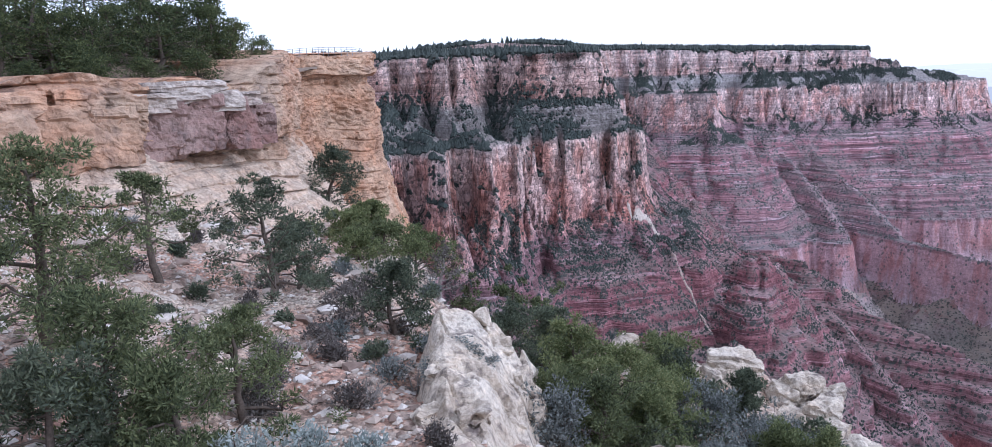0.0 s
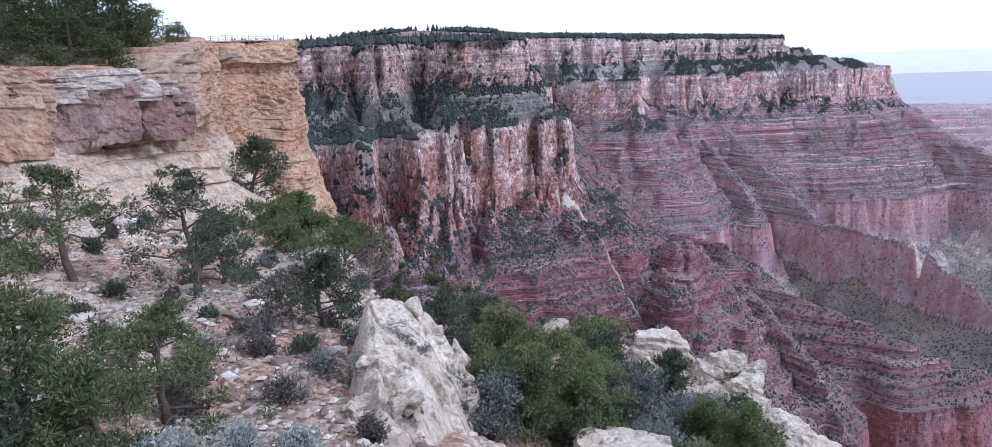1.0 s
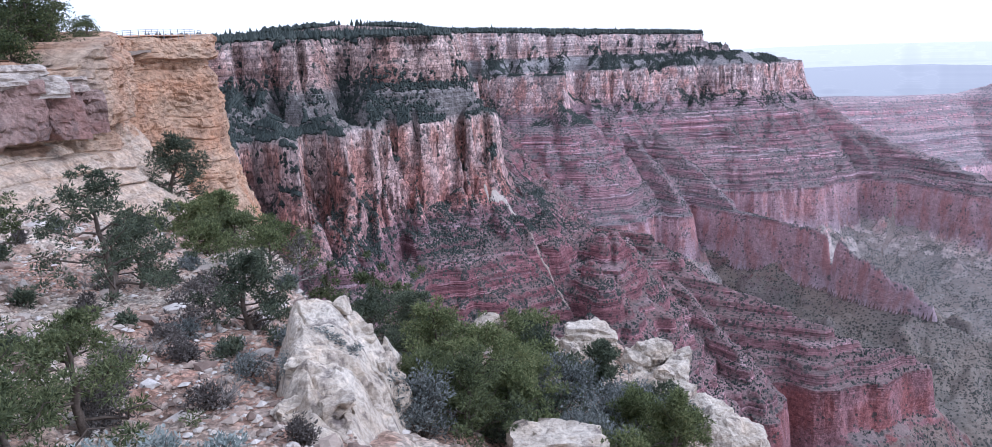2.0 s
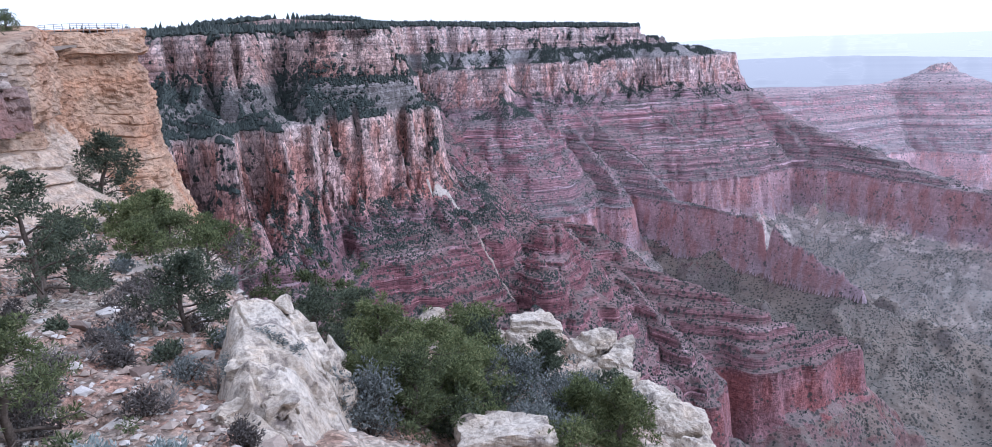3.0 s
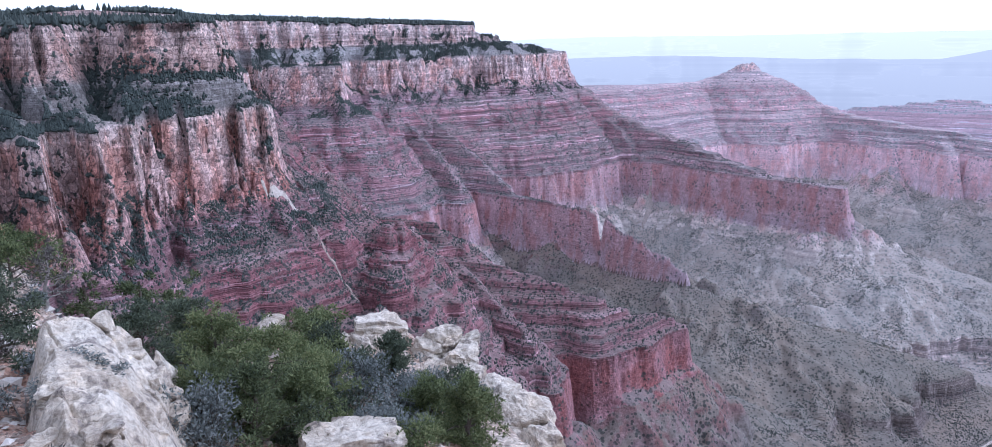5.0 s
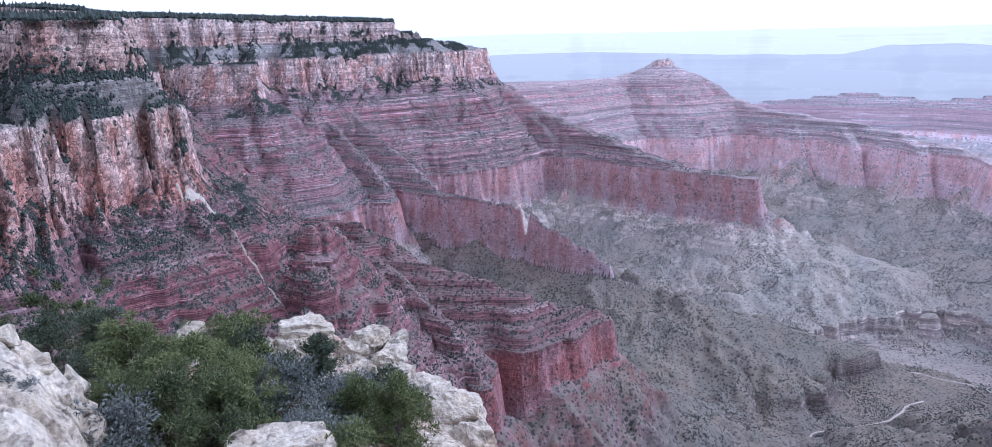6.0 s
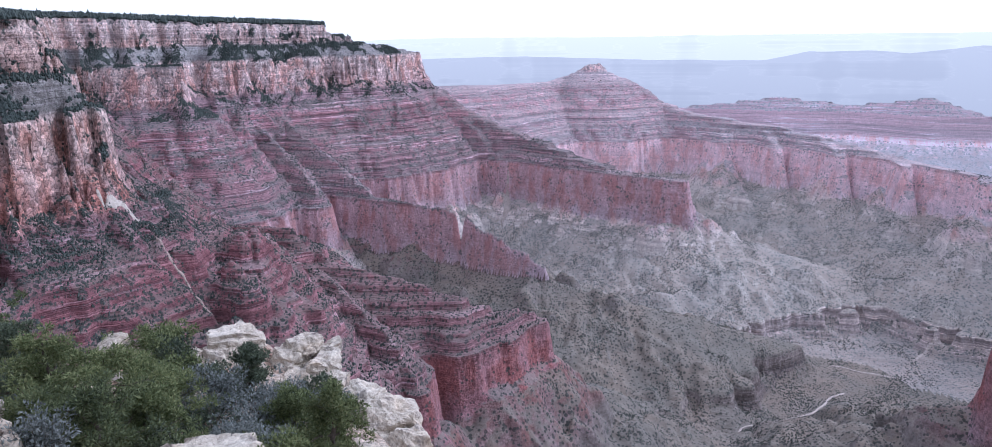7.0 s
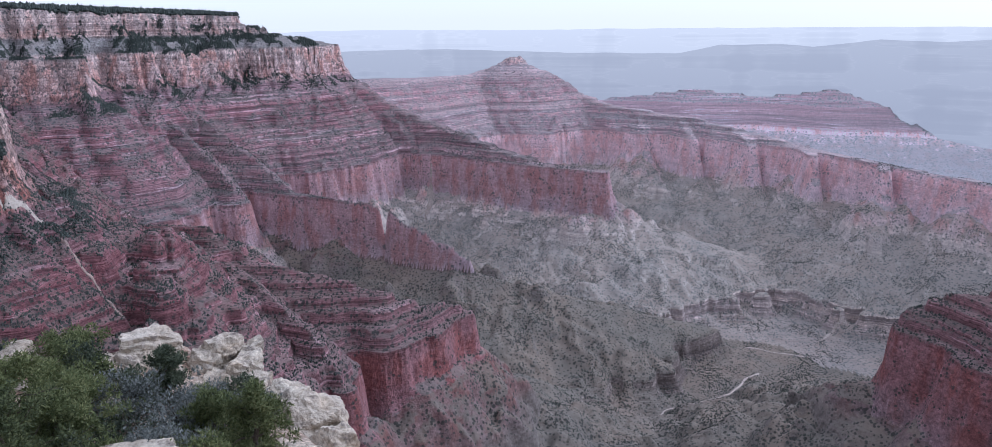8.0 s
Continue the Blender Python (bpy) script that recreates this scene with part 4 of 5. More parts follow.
def block_mesh(name, w, d, h, seed, rough=0.10, cuts=14, least=0.95):
    """A squared joint block: chamfered and a little skewed, with chipped edges and broken faces; it stands on its base."""
    rng = np.random.RandomState(seed)
    bm = bmesh.new()
    bmesh.ops.create_cube(bm, size=2.0)
    bmesh.ops.subdivide_edges(bm, edges=bm.edges[:], cuts=20, use_grid_fill=True)
    V = np.array([v.co[:] for v in bm.verts])
    for _ in range(cuts):
        q = rng.choice([-1, 1], 3) * rng.uniform(0.2, 1.0, 3)
        q /= np.linalg.norm(q)
        V -= np.maximum(0, V @ q - rng.uniform(least, least + 0.4))[:, None] * q
    V[:, :2] *= (1 + 0.10 * rng.uniform(-1, 1, 2) * V[:, 2:3])
    P = V * np.array([w, d, h]) / 2
    bed = np.floor(P[:, 2] / (0.28 * h) + 0.3 * fbm(P[:, 0] / w * 2, P[:, 1] / w * 2 + seed, octaves=2))
    P[:, 1] += 0.12 * d * vnoise(bed * 3.7 + seed + 0.5, P[:, 0] / w * 1.5)
    n1 = fbm(P[:, 0] * 0.9 + seed, P[:, 1] * 0.9, P[:, 2] * 1.1, 4)
    crack = np.clip(1 - np.abs(fbm(P[:, 0] * 0.6 + seed * 3, P[:, 1] * 0.6, P[:, 2] * 0.35, 3)) / 0.05, 0, 1)
    size = np.linalg.norm(P, axis=1, keepdims=True) + 1e-6
    n2 = fbm(P[:, 0] * 4.2 + seed, P[:, 1] * 4.2, P[:, 2] * 6.0, 3)
    pit = np.clip(fbm(P[:, 0] * 2.1 + 7 * seed, P[:, 1] * 2.1, P[:, 2] * 2.6, 2) - 0.12, 0, 1)
    P += P / size * (rough * (w + h) * 0.5 * n1 - 0.07 * h * 0.5 * crack + 0.11 * n2 - 0.35 * pit)[:, None]
    P[:, 2] += h / 2
    for v, c in zip(bm.verts, P):
        v.co = c
    me = bpy.data.meshes.new(name)
    bm.to_mesh(me)
    bm.free()
    return me


def cliff_block(name, az, r, w, d, h, top, seed, mat, turn=0.0, label=""):
    """A joint block in the cliff's face whose top stands at the elevation top, in degrees."""
    x, y = polar(az, r + 0.55)
    ob = part(name, block_mesh(name, 1.22 * w, d, h, seed, 0.05, 8, 1.12), mat, near_wall, label)
    ob.matrix_basis = pose(x, y, r * math.tan(radians(top)) - h, 0, 0, turn - az)
    return ob


# dark stained blocks with squared grey caps, set in the middle of the cliff
for k, (az, r, w, h, top) in enumerate(((-23.5, 48.3, 2.5, 3.5, -1.3), (-20.9, 49.2, 2.3, 3.3, -1.1), (-18.5, 50.4, 2.0, 3.2, -1.3), (-16.8, 52.8, 1.3, 2.5, -1.9))):
    cliff_block("stained_block", az, r, w, 2.6, h, top, 40 + k, STAINED, 12, "dark purple-brown stained limestone block")
for k, (az, r, w, h, top) in enumerate(((-24.0, 48.0, 2.3, 1.1, -0.85), (-21.7, 48.7, 2.2, 0.9, -0.55), (-19.4, 49.6, 2.1, 1.2, -0.85), (-23.0, 49.0, 2.0, 0.7, -0.1), (-20.4, 49.8, 2.2, 0.75, -0.1), (-17.6, 51.0, 1.2, 0.8, -1.0))):
    cliff_block("cap_block", az, r, w, 2.6, h, top, 60 + k, CAP, 10, "squared grey limestone cap block")
# buff blocks broken from the face beside them
for k, (az, r, w, h, top) in enumerate(((-26.6, 46.3, 2.6, 3.2, -1.6), (-29.6, 46.0, 3.2, 3.6, -1.3), (-33.2, 44.6, 3.4, 3.3, -1.5), (-25.2, 47.4, 1.5, 1.8, -0.9), (-31.3, 45.6, 1.8, 1.3, -0.4), (-28.0, 46.4, 1.9, 1.2, -0.3))):
    cliff_block("buff_block", az, r, w, 2.4, h, top, 80 + k, CREAM, 6)
# the viewpoint's pillar of rock further on
PILLAR_PATH = [(*pxy(-16.5, 118), -30, 2.6), (*pxy(-14.3, 124), -30, 2.9), (*pxy(-12, 130), -30, 3.1), (*pxy(-9.9, 131), -31, 3.1), (*pxy(-8.9, 134), -31, 3.1), (*pxy(-8.7, 142), -31, 3.0), (*pxy(-9.3, 170), -31, 3.0)]
pillar = part("lookout_cliff", wall_mesh("lookout_cliff", PILLAR_PATH, 260, 190, [(0, 5.5), (0.3, 2.5), (0.5, 1.2), (0.7, 0.6), (0.82, 0.4), (0.86, -0.6), (0.905, -0.5), (0.91, 1.0), (1, 0.8)],
                                         2.4, 1.5, 8.0, 0.14), ORANGE)
tagged(pillar, "tall orange and buff limestone cliff below the lookout", "cliff", kind="structure")


def rock_mesh(name, size, seed, cuts=13, rough=0.10, bedded=0.0, level=4, deep=0.42):
    """A boulder: a ball cut by flat faces, weathered and bedded. size: half widths; it stands on its base."""
    rng = np.random.RandomState(seed)
    bm = bmesh.new()
    bmesh.ops.create_icosphere(bm, subdivisions=level, radius=1.0)
    V = np.array([v.co[:] for v in bm.verts])
    for _ in range(cuts):
        n = rng.normal(size=3)
        n /= np.linalg.norm(n)
        h = rng.uniform(deep, 0.86)
        over = np.maximum(0, V @ n - h)
        V -= over[:, None] * n * 0.92
    q = V * np.array(size)
    m = float(np.mean(size))
    n1 = fbm(q[:, 0] / m * 1.3 + seed, q[:, 1] / m * 1.3, q[:, 2] / m * 1.3, 3)
    n2 = fbm(q[:, 0] * 3 + seed, q[:, 1] * 3, q[:, 2] * 3, 3)
    V = V * (1 + 1.6 * rough * n1 + rough * 0.5 * n2 / max(1, m))[:, None]
    n3 = fbm(q[:, 0] * 1.1 + seed, q[:, 1] * 1.1, q[:, 2] * 1.6, 3)
    n4 = fbm(q[:, 0] * 6 + seed, q[:, 1] * 6, q[:, 2] * 9, 2)
    V = V * (1 - 0.05 / max(0.6, m) * np.clip(1 - np.abs(n3) / 0.07, 0, 1) + 0.035 / max(0.5, m) * n4)[:, None]
    if bedded:
        zl = q[:, 2] / bedded + 0.6 * n1
        edge = np.minimum(zl - np.floor(zl), 1 - zl + np.floor(zl))
        shift = vnoise(np.floor(zl) * 3.1 + seed, zl * 0 + 0.5)
        V[:, :2] *= (1 + 0.07 * shift - 0.09 * np.clip(1 - edge / 0.16, 0, 1))[:, None]
    V = V * np.array(size)
    for v, c in zip(bm.verts, V):
        v.co = c
    me = bpy.data.meshes.new(name)
    bm.to_mesh(me)
    bm.free()
    return me


def boulder(az, r, size, seed, label, top, rz=0.0, tilt=0.0, mat=None, **more):
    """A boulder in the direction az at the range r whose top stands at the elevation top, in degrees."""
    x, y = polar(az, r)
    ob = part("boulder", rock_mesh("boulder", size, seed, **more), mat or WHITE)
    ob.matrix_basis = pose(x, y, r * math.tan(radians(top)) - size[2] * 0.9, tilt, tilt * 0.5, rz - az)
    return tagged(ob, label, "boulder", "pale boulders on the hillside")


def outcrop(az, r, wide, tall, top, n, seed, label, mat=None, slope=0.3, big=1.0):
    """A broken outcrop of angular blocks, each a part."""
    rng = np.random.RandomState(seed)
    x, y = polar(az, r)
    zt = r * math.tan(radians(top))
    ob = empty("outcrop", x, y, zt - tall, label, "rock", "pale boulders on the hillside", -az)
    for i in range(n):
        q = rng.uniform(-0.5, 0.5)
        low = rng.uniform(0, 1) if i > 2 else 0.05 + 0.1 * i
        s = big * tall * rng.uniform(0.24, 0.42) * (1.2 if low > 0.4 else 0.9)
        size = (s * rng.uniform(0.8, 1.3), s * rng.uniform(0.8, 1.2), s * rng.uniform(0.7, 1.1))
        k = part("block", rock_mesh("block", size, seed * 50 + i, 11, 0.12, 0.3, 4, 0.64), mat or WHITE, ob)
        k.matrix_basis = pose(wide * q * (0.75 + 0.5 * low), rng.uniform(-0.4, 0.3) * wide * 0.5 * (0.4 if slope > 1 else 1) - slope * low, tall * (1 - low * 0.85) - size[2] * 0.9, rng.uniform(-15, 15), rng.uniform(-15, 15), rng.uniform(0, 360))
    return ob


hillside()
white_outcrop(WHITE)
boulder(-1.2, 19.3, (0.32, 0.28, 0.26), 12, "rounded pale boulder perched on the white outcrop", -17.8, 30, level=4, cuts=4)
boulder(2.1, 20.6, (0.42, 0.45, 1.0), 13, "upright pale stone leaning on the white outcrop", -20.7, 10, 8, level=5, bedded=0.35)
boulder(10.0, 30, (0.72, 0.7, 0.55), 14, "rounded pale boulder half hidden in the scrub", -19.9, 10, level=5, bedded=0.3, cuts=6)
boulder(11.5, 30.5, (0.7, 0.7, 0.6), 24, "rounded pale boulder half hidden in the scrub", -20.4, 60, level=5, bedded=0.3, cuts=6)


def brow_block(az, r, w, d, h, top, seed, label, turn=0.0, tilt=0.0, lean=0.0):
    """A squared limestone block on the brow whose top stands at the elevation top, in degrees."""
    x, y = polar(az, r)
    ob = part("limestone_block", block_mesh("limestone_block", w, d, h, seed, 0.12), WHITE)
    ob.matrix_basis = pose(x, y, r * math.tan(radians(top)) - h, tilt, lean, turn - az)
    return tagged(ob, label, "boulder", "pale boulders on the hillside")


brow_block(13.6, 28.5, 1.3, 1.2, 1.6, -21.6, 201, "pale slanting bedded limestone block in the scrub", 30, 0, 22)
brow_block(17.9, 30.0, 2.2, 1.7, 1.0, -20.6, 202, "flat-topped white limestone slab on the brow", 0, 0, 3)
brow_block(16.4, 28.6, 1.0, 1.1, 1.7, -22.0, 203, "angular pale limestone block under the white slab", 40, -8, 12)
brow_block(18.6, 29.2, 1.2, 1.2, 1.6, -22.4, 204, "angular pale limestone block under the white slab", 15)
brow_block(22.9, 29.6, 1.25, 1.2, 1.5, -21.9, 205, "squared white limestone block on the broken outcrop", 20, 4)
brow_block(21.4, 29.2, 1.1, 1.2, 1.5, -22.7, 206, "squared white limestone block on the broken outcrop", 50, 0, 8)
brow_block(24.9, 29.4, 0.8, 0.8, 0.9, -22.3, 207, "small white limestone knob on the broken outcrop", 30, 0, -6)
brow_block(24.2, 28.7, 1.4, 1.2, 1.6, -23.2, 208, "white bedded limestone block of the broken outcrop", 5)
brow_block(22.3, 28.2, 1.5, 1.1, 1.6, -24.3, 209, "white bedded limestone block of the broken outcrop", 35, 6)
brow_block(24.9, 27.6, 1.2, 1.1, 1.5, -25.0, 210, "white bedded limestone block of the broken outcrop", 60, 0, -8)
brow_block(20.6, 27.8, 1.0, 0.9, 1.1, -25.0, 211, "white limestone block half buried in scrub", 10, 0, 10)
outcrop(13.0, 27.4, 1.6, 1.5, -22.6, 6, 37, "tumbled pale limestone blocks in the scrub")
brow_block(26.6, 25.2, 1.6, 1.6, 1.5, -25.9, 212, "smooth white limestone slab at the drop", 25, 0, 16)
brow_block(28.4, 23.6, 1.9, 1.6, 1.6, -27.2, 213, "smooth white limestone slab at the drop", 15, 0, 20)
brow_block(30.0, 22.2, 1.3, 1.4, 1.6, -29.2, 214, "smooth white limestone slab at the drop", 30, 0, 22)
boulder(14.2, 18.5, (0.25, 0.22, 0.32), 20, "small pale boulder on the lower ledge", -27.4, 0, level=4)
brow_block(15.2, 17.6, 2.4, 1.4, 0.9, -28.3, 215, "flat pale limestone ledge in the scrub", 8)


# ---- the railing at the lookout ----
STEEL = plain("weathered_steel", (0.30, 0.30, 0.30), 0.5, 0.3, 8.0)


def box(bm, a, b, w, h):
    """A bar from a to b, w wide and h high."""
    a, b = Vector(a), Vector(b)
    d = (b - a).normalized()
    side = d.cross(Vector((0, 0, 1))) if abs(d.z) < 0.9 else Vector((1, 0, 0))
    side = side.normalized() * w / 2
    up = side.cross(d).normalized() * h / 2
    vs = [bm.verts.new(p + s * side + u * up) for p in (a, b) for s, u in ((-1, -1), (1, -1), (1, 1), (-1, 1))]
    for q in ((0, 1, 2, 3), (7, 6, 5, 4), (0, 4, 5, 1), (1, 5, 6, 2), (2, 6, 7, 3), (3, 7, 4, 0)):
        bm.faces.new([vs[i] for i in q])


def railing():
    path = [polar(a, r) for a, r in ((-14.6, 128), (-13.6, 127.5), (-12.6, 128.5), (-11.6, 131), (-10.8, 131.5), (-9.9, 133), (-9.2, 136))]
    ob = empty("railing", *path[0], 2.75, "grey metal guard railing along the lookout's edge", "railing")
    P, s = smooth_path([(x - path[0][0], y - path[0][1]) for x, y in path], 29)
    z = 0.25 + 0.25 * np.sin(np.linspace(0, 3, 29))
    for i in range(0, 29, 2):
        bm = bmesh.new()
        box(bm, (*P[i], -0.6), (*P[i], z[i] + 1.05), 0.09, 0.09)
        part("post", bm, STEEL, ob)
    for h in (0.45, 0.75, 1.05):
        ring = [(0.03, -0.035), (0.03, 0.035), (-0.03, 0.035), (-0.03, -0.035)]
        V = [(x, y + w, k + h + u) for (x, y), k in zip(P[:, :2], z) for w, u in ring]
        part("rail", mesh_from("rail", V, grid_faces(29, 4, wrap=True), smooth=False), STEEL, ob)


railing()


# ---- plants ----
def foliage(name, colours, rough=0.75):
    m = Nodes(name, rough)
    isl = m.node("NewGeometry").outputs["Random Per Island"]
    own = m.node("ObjectInfo").outputs["Random"]
    patch = m.noise(m.pos(), 1.3, 3)
    f = m.math("ADD", m.math("MULTIPLY", isl, 0.62), m.math("ADD", m.math("MULTIPLY", patch, 0.5), m.math("MULTIPLY", own, 0.2)))
    c = m.ramp(f, [(0.25, colours[0]), (0.6, colours[1]), (1.0, colours[2])])
    m.bsdf.inputs["Specular IOR Level"].default_value = 0.3
    m.done(c)
    thin, blend = m.node("BsdfTranslucent"), m.node("MixShader")
    m.put(thin.inputs["Color"], c)
    blend.inputs[0].default_value = 0.28
    m.t.links.new(m.bsdf.outputs[0], blend.inputs[1]), m.t.links.new(thin.outputs[0], blend.inputs[2])
    m.t.links.new(blend.outputs[0], m.t.nodes["Material Output"].inputs["Surface"])
    return m.mat


PINE = foliage("pinyon_needles", [(0.026, 0.036, 0.018), (0.10, 0.122, 0.056), (0.20, 0.22, 0.10)])
JUNIPER = foliage("juniper_scales", [(0.024, 0.033, 0.024), (0.08, 0.10, 0.066), (0.155, 0.175, 0.11)])
OAK = foliage("oak_leaves", [(0.034, 0.048, 0.020), (0.13, 0.155, 0.064), (0.25, 0.27, 0.12)])
SAGE = foliage("sage_leaves", [(0.060, 0.068, 0.065), (0.17, 0.185, 0.175), (0.30, 0.32, 0.30)])
SILVER = foliage("silver_leaves", [(0.16, 0.19, 0.18), (0.28, 0.32, 0.30), (0.42, 0.46, 0.43)])
TWIG = foliage("dry_twigs", [(0.06, 0.05, 0.045), (0.11, 0.095, 0.085), (0.2, 0.18, 0.165)])
WOOD_GREEN = foliage("clifftop_leaves", [(0.016, 0.024, 0.012), (0.062, 0.083, 0.034), (0.15, 0.17, 0.065)])
BARK = plain("bark", (0.10, 0.08, 0.065), 0.95, 0.5, 12.0)
DEADWOOD = plain("dead_wood", (0.26, 0.235, 0.21), 0.9, 0.4, 10.0)


def tube(points, radii, sides=6):
    """Vertices and faces of a bent, tapering stem."""
    P, R = np.array(points, float), np.array(radii, float)
    d = np.gradient(P, axis=0)
    d /= np.linalg.norm(d, axis=1)[:, None] + 1e-9
    up = np.where(np.abs(d[:, 2:3]) > 0.9, np.array([[1.0, 0, 0]]), np.array([[0, 0, 1.0]]))
    a = np.cross(d, up)
    a /= np.linalg.norm(a, axis=1)[:, None]
    b = np.cross(d, a)
    th = np.linspace(0, 2 * np.pi, sides, endpoint=False)
    V = P[:, None] + R[:, None, None] * (np.cos(th)[None, :, None] * a[:, None] + np.sin(th)[None, :, None] * b[:, None])
    return V.reshape(-1, 3), grid_faces(len(P), sides, wrap=True)


def join(pieces):
    vs, fs, n = [], [], 0
    for v, f in pieces:
        vs.append(v), fs.append(f + n)
        n += len(v)
    return np.concatenate(vs), np.concatenate(fs)


def sprigs(rng, centres, radii, per, length, width, up=0.35, leaf=False):
    """Many small pointed sprigs, two blades each, in clumps round the centres."""
    n = len(centres) * per
    c = np.repeat(centres, per, 0)
    r = np.repeat(radii, per)[:, None]
    d = rng.normal(size=(n, 3))
    d /= np.linalg.norm(d, axis=1)[:, None]
    base = c + d * r * (rng.uniform(0.1, 1.0, (n, 1)) ** 0.6) * np.array([1, 1, 0.72])
    g = d + np.array([0, 0, up]) + 0.5 * rng.normal(size=(n, 3))
    g /= np.linalg.norm(g, axis=1)[:, None]
    s = rng.normal(size=(n, 3))
    s = np.cross(g, s)
    s /= np.linalg.norm(s, axis=1)[:, None]
    t = np.cross(g, s)
    L = length * rng.uniform(0.6, 1.3, (n, 1))
    W = width * rng.uniform(0.7, 1.3, (n, 1))
    V, F = [], []
    if leaf:
        V = np.stack([base, base + g * L * 0.5 + s * W, base + g * L, base + g * L * 0.5 - s * W], 1).reshape(-1, 3)
        return V, np.arange(n * 4).reshape(n, 4)
    quads = []
    for k, (u, v) in enumerate(((s, t), (-s, t))):
        tip = base + g * L + u * L * 0.55
        quads.append(np.stack([base, base + g * L * 0.35 + u * L * 0.2 + v * W, tip, base + g * L * 0.35 + u * L * 0.2 - v * W], 1))
    V = np.stack(quads, 1).reshape(-1, 3)
    return V, np.arange(n * 8).reshape(-1, 4)




def tree(kind, az, r, top, base, wide, label, group, seed, leaf=PINE, limbs=11, clumps=5, per=70, size=0.82, bare=0.25, lean=0.0, bark=None, foot=None):
    """A small tree in the direction az at the range r; top and base: elevations in degrees; wide: metres across."""
    rng = np.random.RandomState(seed)
    x, y = polar(az, r)
    z0 = float(ground_z(x, y)) if foot is None else foot
    h = max(0.5, r * math.tan(radians(top)) - z0)
    ob = empty(kind, x, y, z0 - 0.05, label, "tree" if "shrub" not in kind and "bush" not in kind else "shrub", group)
    n = 9
    tz = np.linspace(-0.25, h * 0.9, n)
    bend = np.cumsum(rng.normal(size=(n, 2)) * 0.05 * h * 0.5, 0)
    bend -= bend[0]
    P = np.stack([bend[:, 0] + lean * tz / h, bend[:, 1], tz], 1)
    thick = 0.028 * h + 0.03
    v, f = tube(P, thick * np.linspace(1.15, 0.15, n), 8)
    part("trunk", mesh_from("trunk", v, f[:, ::-1]), bark or BARK, ob)
    centres, sizes = [], []
    for i in range(limbs):
        q = bare + (0.97 - bare) * (i + rng.uniform(0, 0.9)) / limbs
        a = i * 2.4 + rng.uniform(-0.5, 0.5)
        start = np.array([np.interp(q * h * 0.9, tz, P[:, k]) for k in range(3)])
        reach = 0.5 * wide * (1 - 0.75 * max(0, q - 0.35) / 0.65) * rng.uniform(0.7, 1.1)
        out = np.array([math.cos(a), math.sin(a), 0])
        rise = rng.uniform(0.0, 0.35) + 0.3 * q
        m = 6
        s = np.linspace(0, 1, m)[:, None]
        L = start + out * reach * s + np.array([0, 0, 1]) * reach * rise * s ** 1.3 + np.concatenate([[[0, 0, 0]], 0.06 * reach * rng.normal(size=(m - 1, 3))])
        pieces = [tube(L, thick * 0.42 * (1 - 0.5 * q) * np.linspace(1, 0.2, m), 5)]
        for j in range(clumps):
            w = 0.35 + 0.7 * (j + rng.uniform(0, 1)) / clumps
            c = start + (L[-1] - start) * w + rng.normal(size=3) * reach * np.array([0.22, 0.22, 0.13])
            centres.append(c), sizes.append(size * (0.16 + 0.11 * wide / 2.5) * rng.uniform(0.75, 1.3))
            if leaf is TWIG or not leaf:
                pieces.append(tube(np.stack([start + (L[-1] - start) * w * 0.75, (start + (L[-1] - start) * w + c) / 2, c]), [0.016, 0.011, 0.005], 4))
        v, f = join([(v, f) for v, f in pieces])
        part("limb", mesh_from("limb", v, f[:, ::-1]), bark or BARK, ob)
    for j in range(clumps):
        centres.append(P[-1] + rng.normal(size=3) * 0.06 * wide), sizes.append(size * 0.2)
    if leaf:
        v, f = sprigs(rng, np.array(centres), np.array(sizes), int(per * 0.8), 0.06 + 0.0021 * r, 0.008 + 0.00045 * r)
        part("crown", mesh_from("crown", v, f), leaf, ob)
    return ob


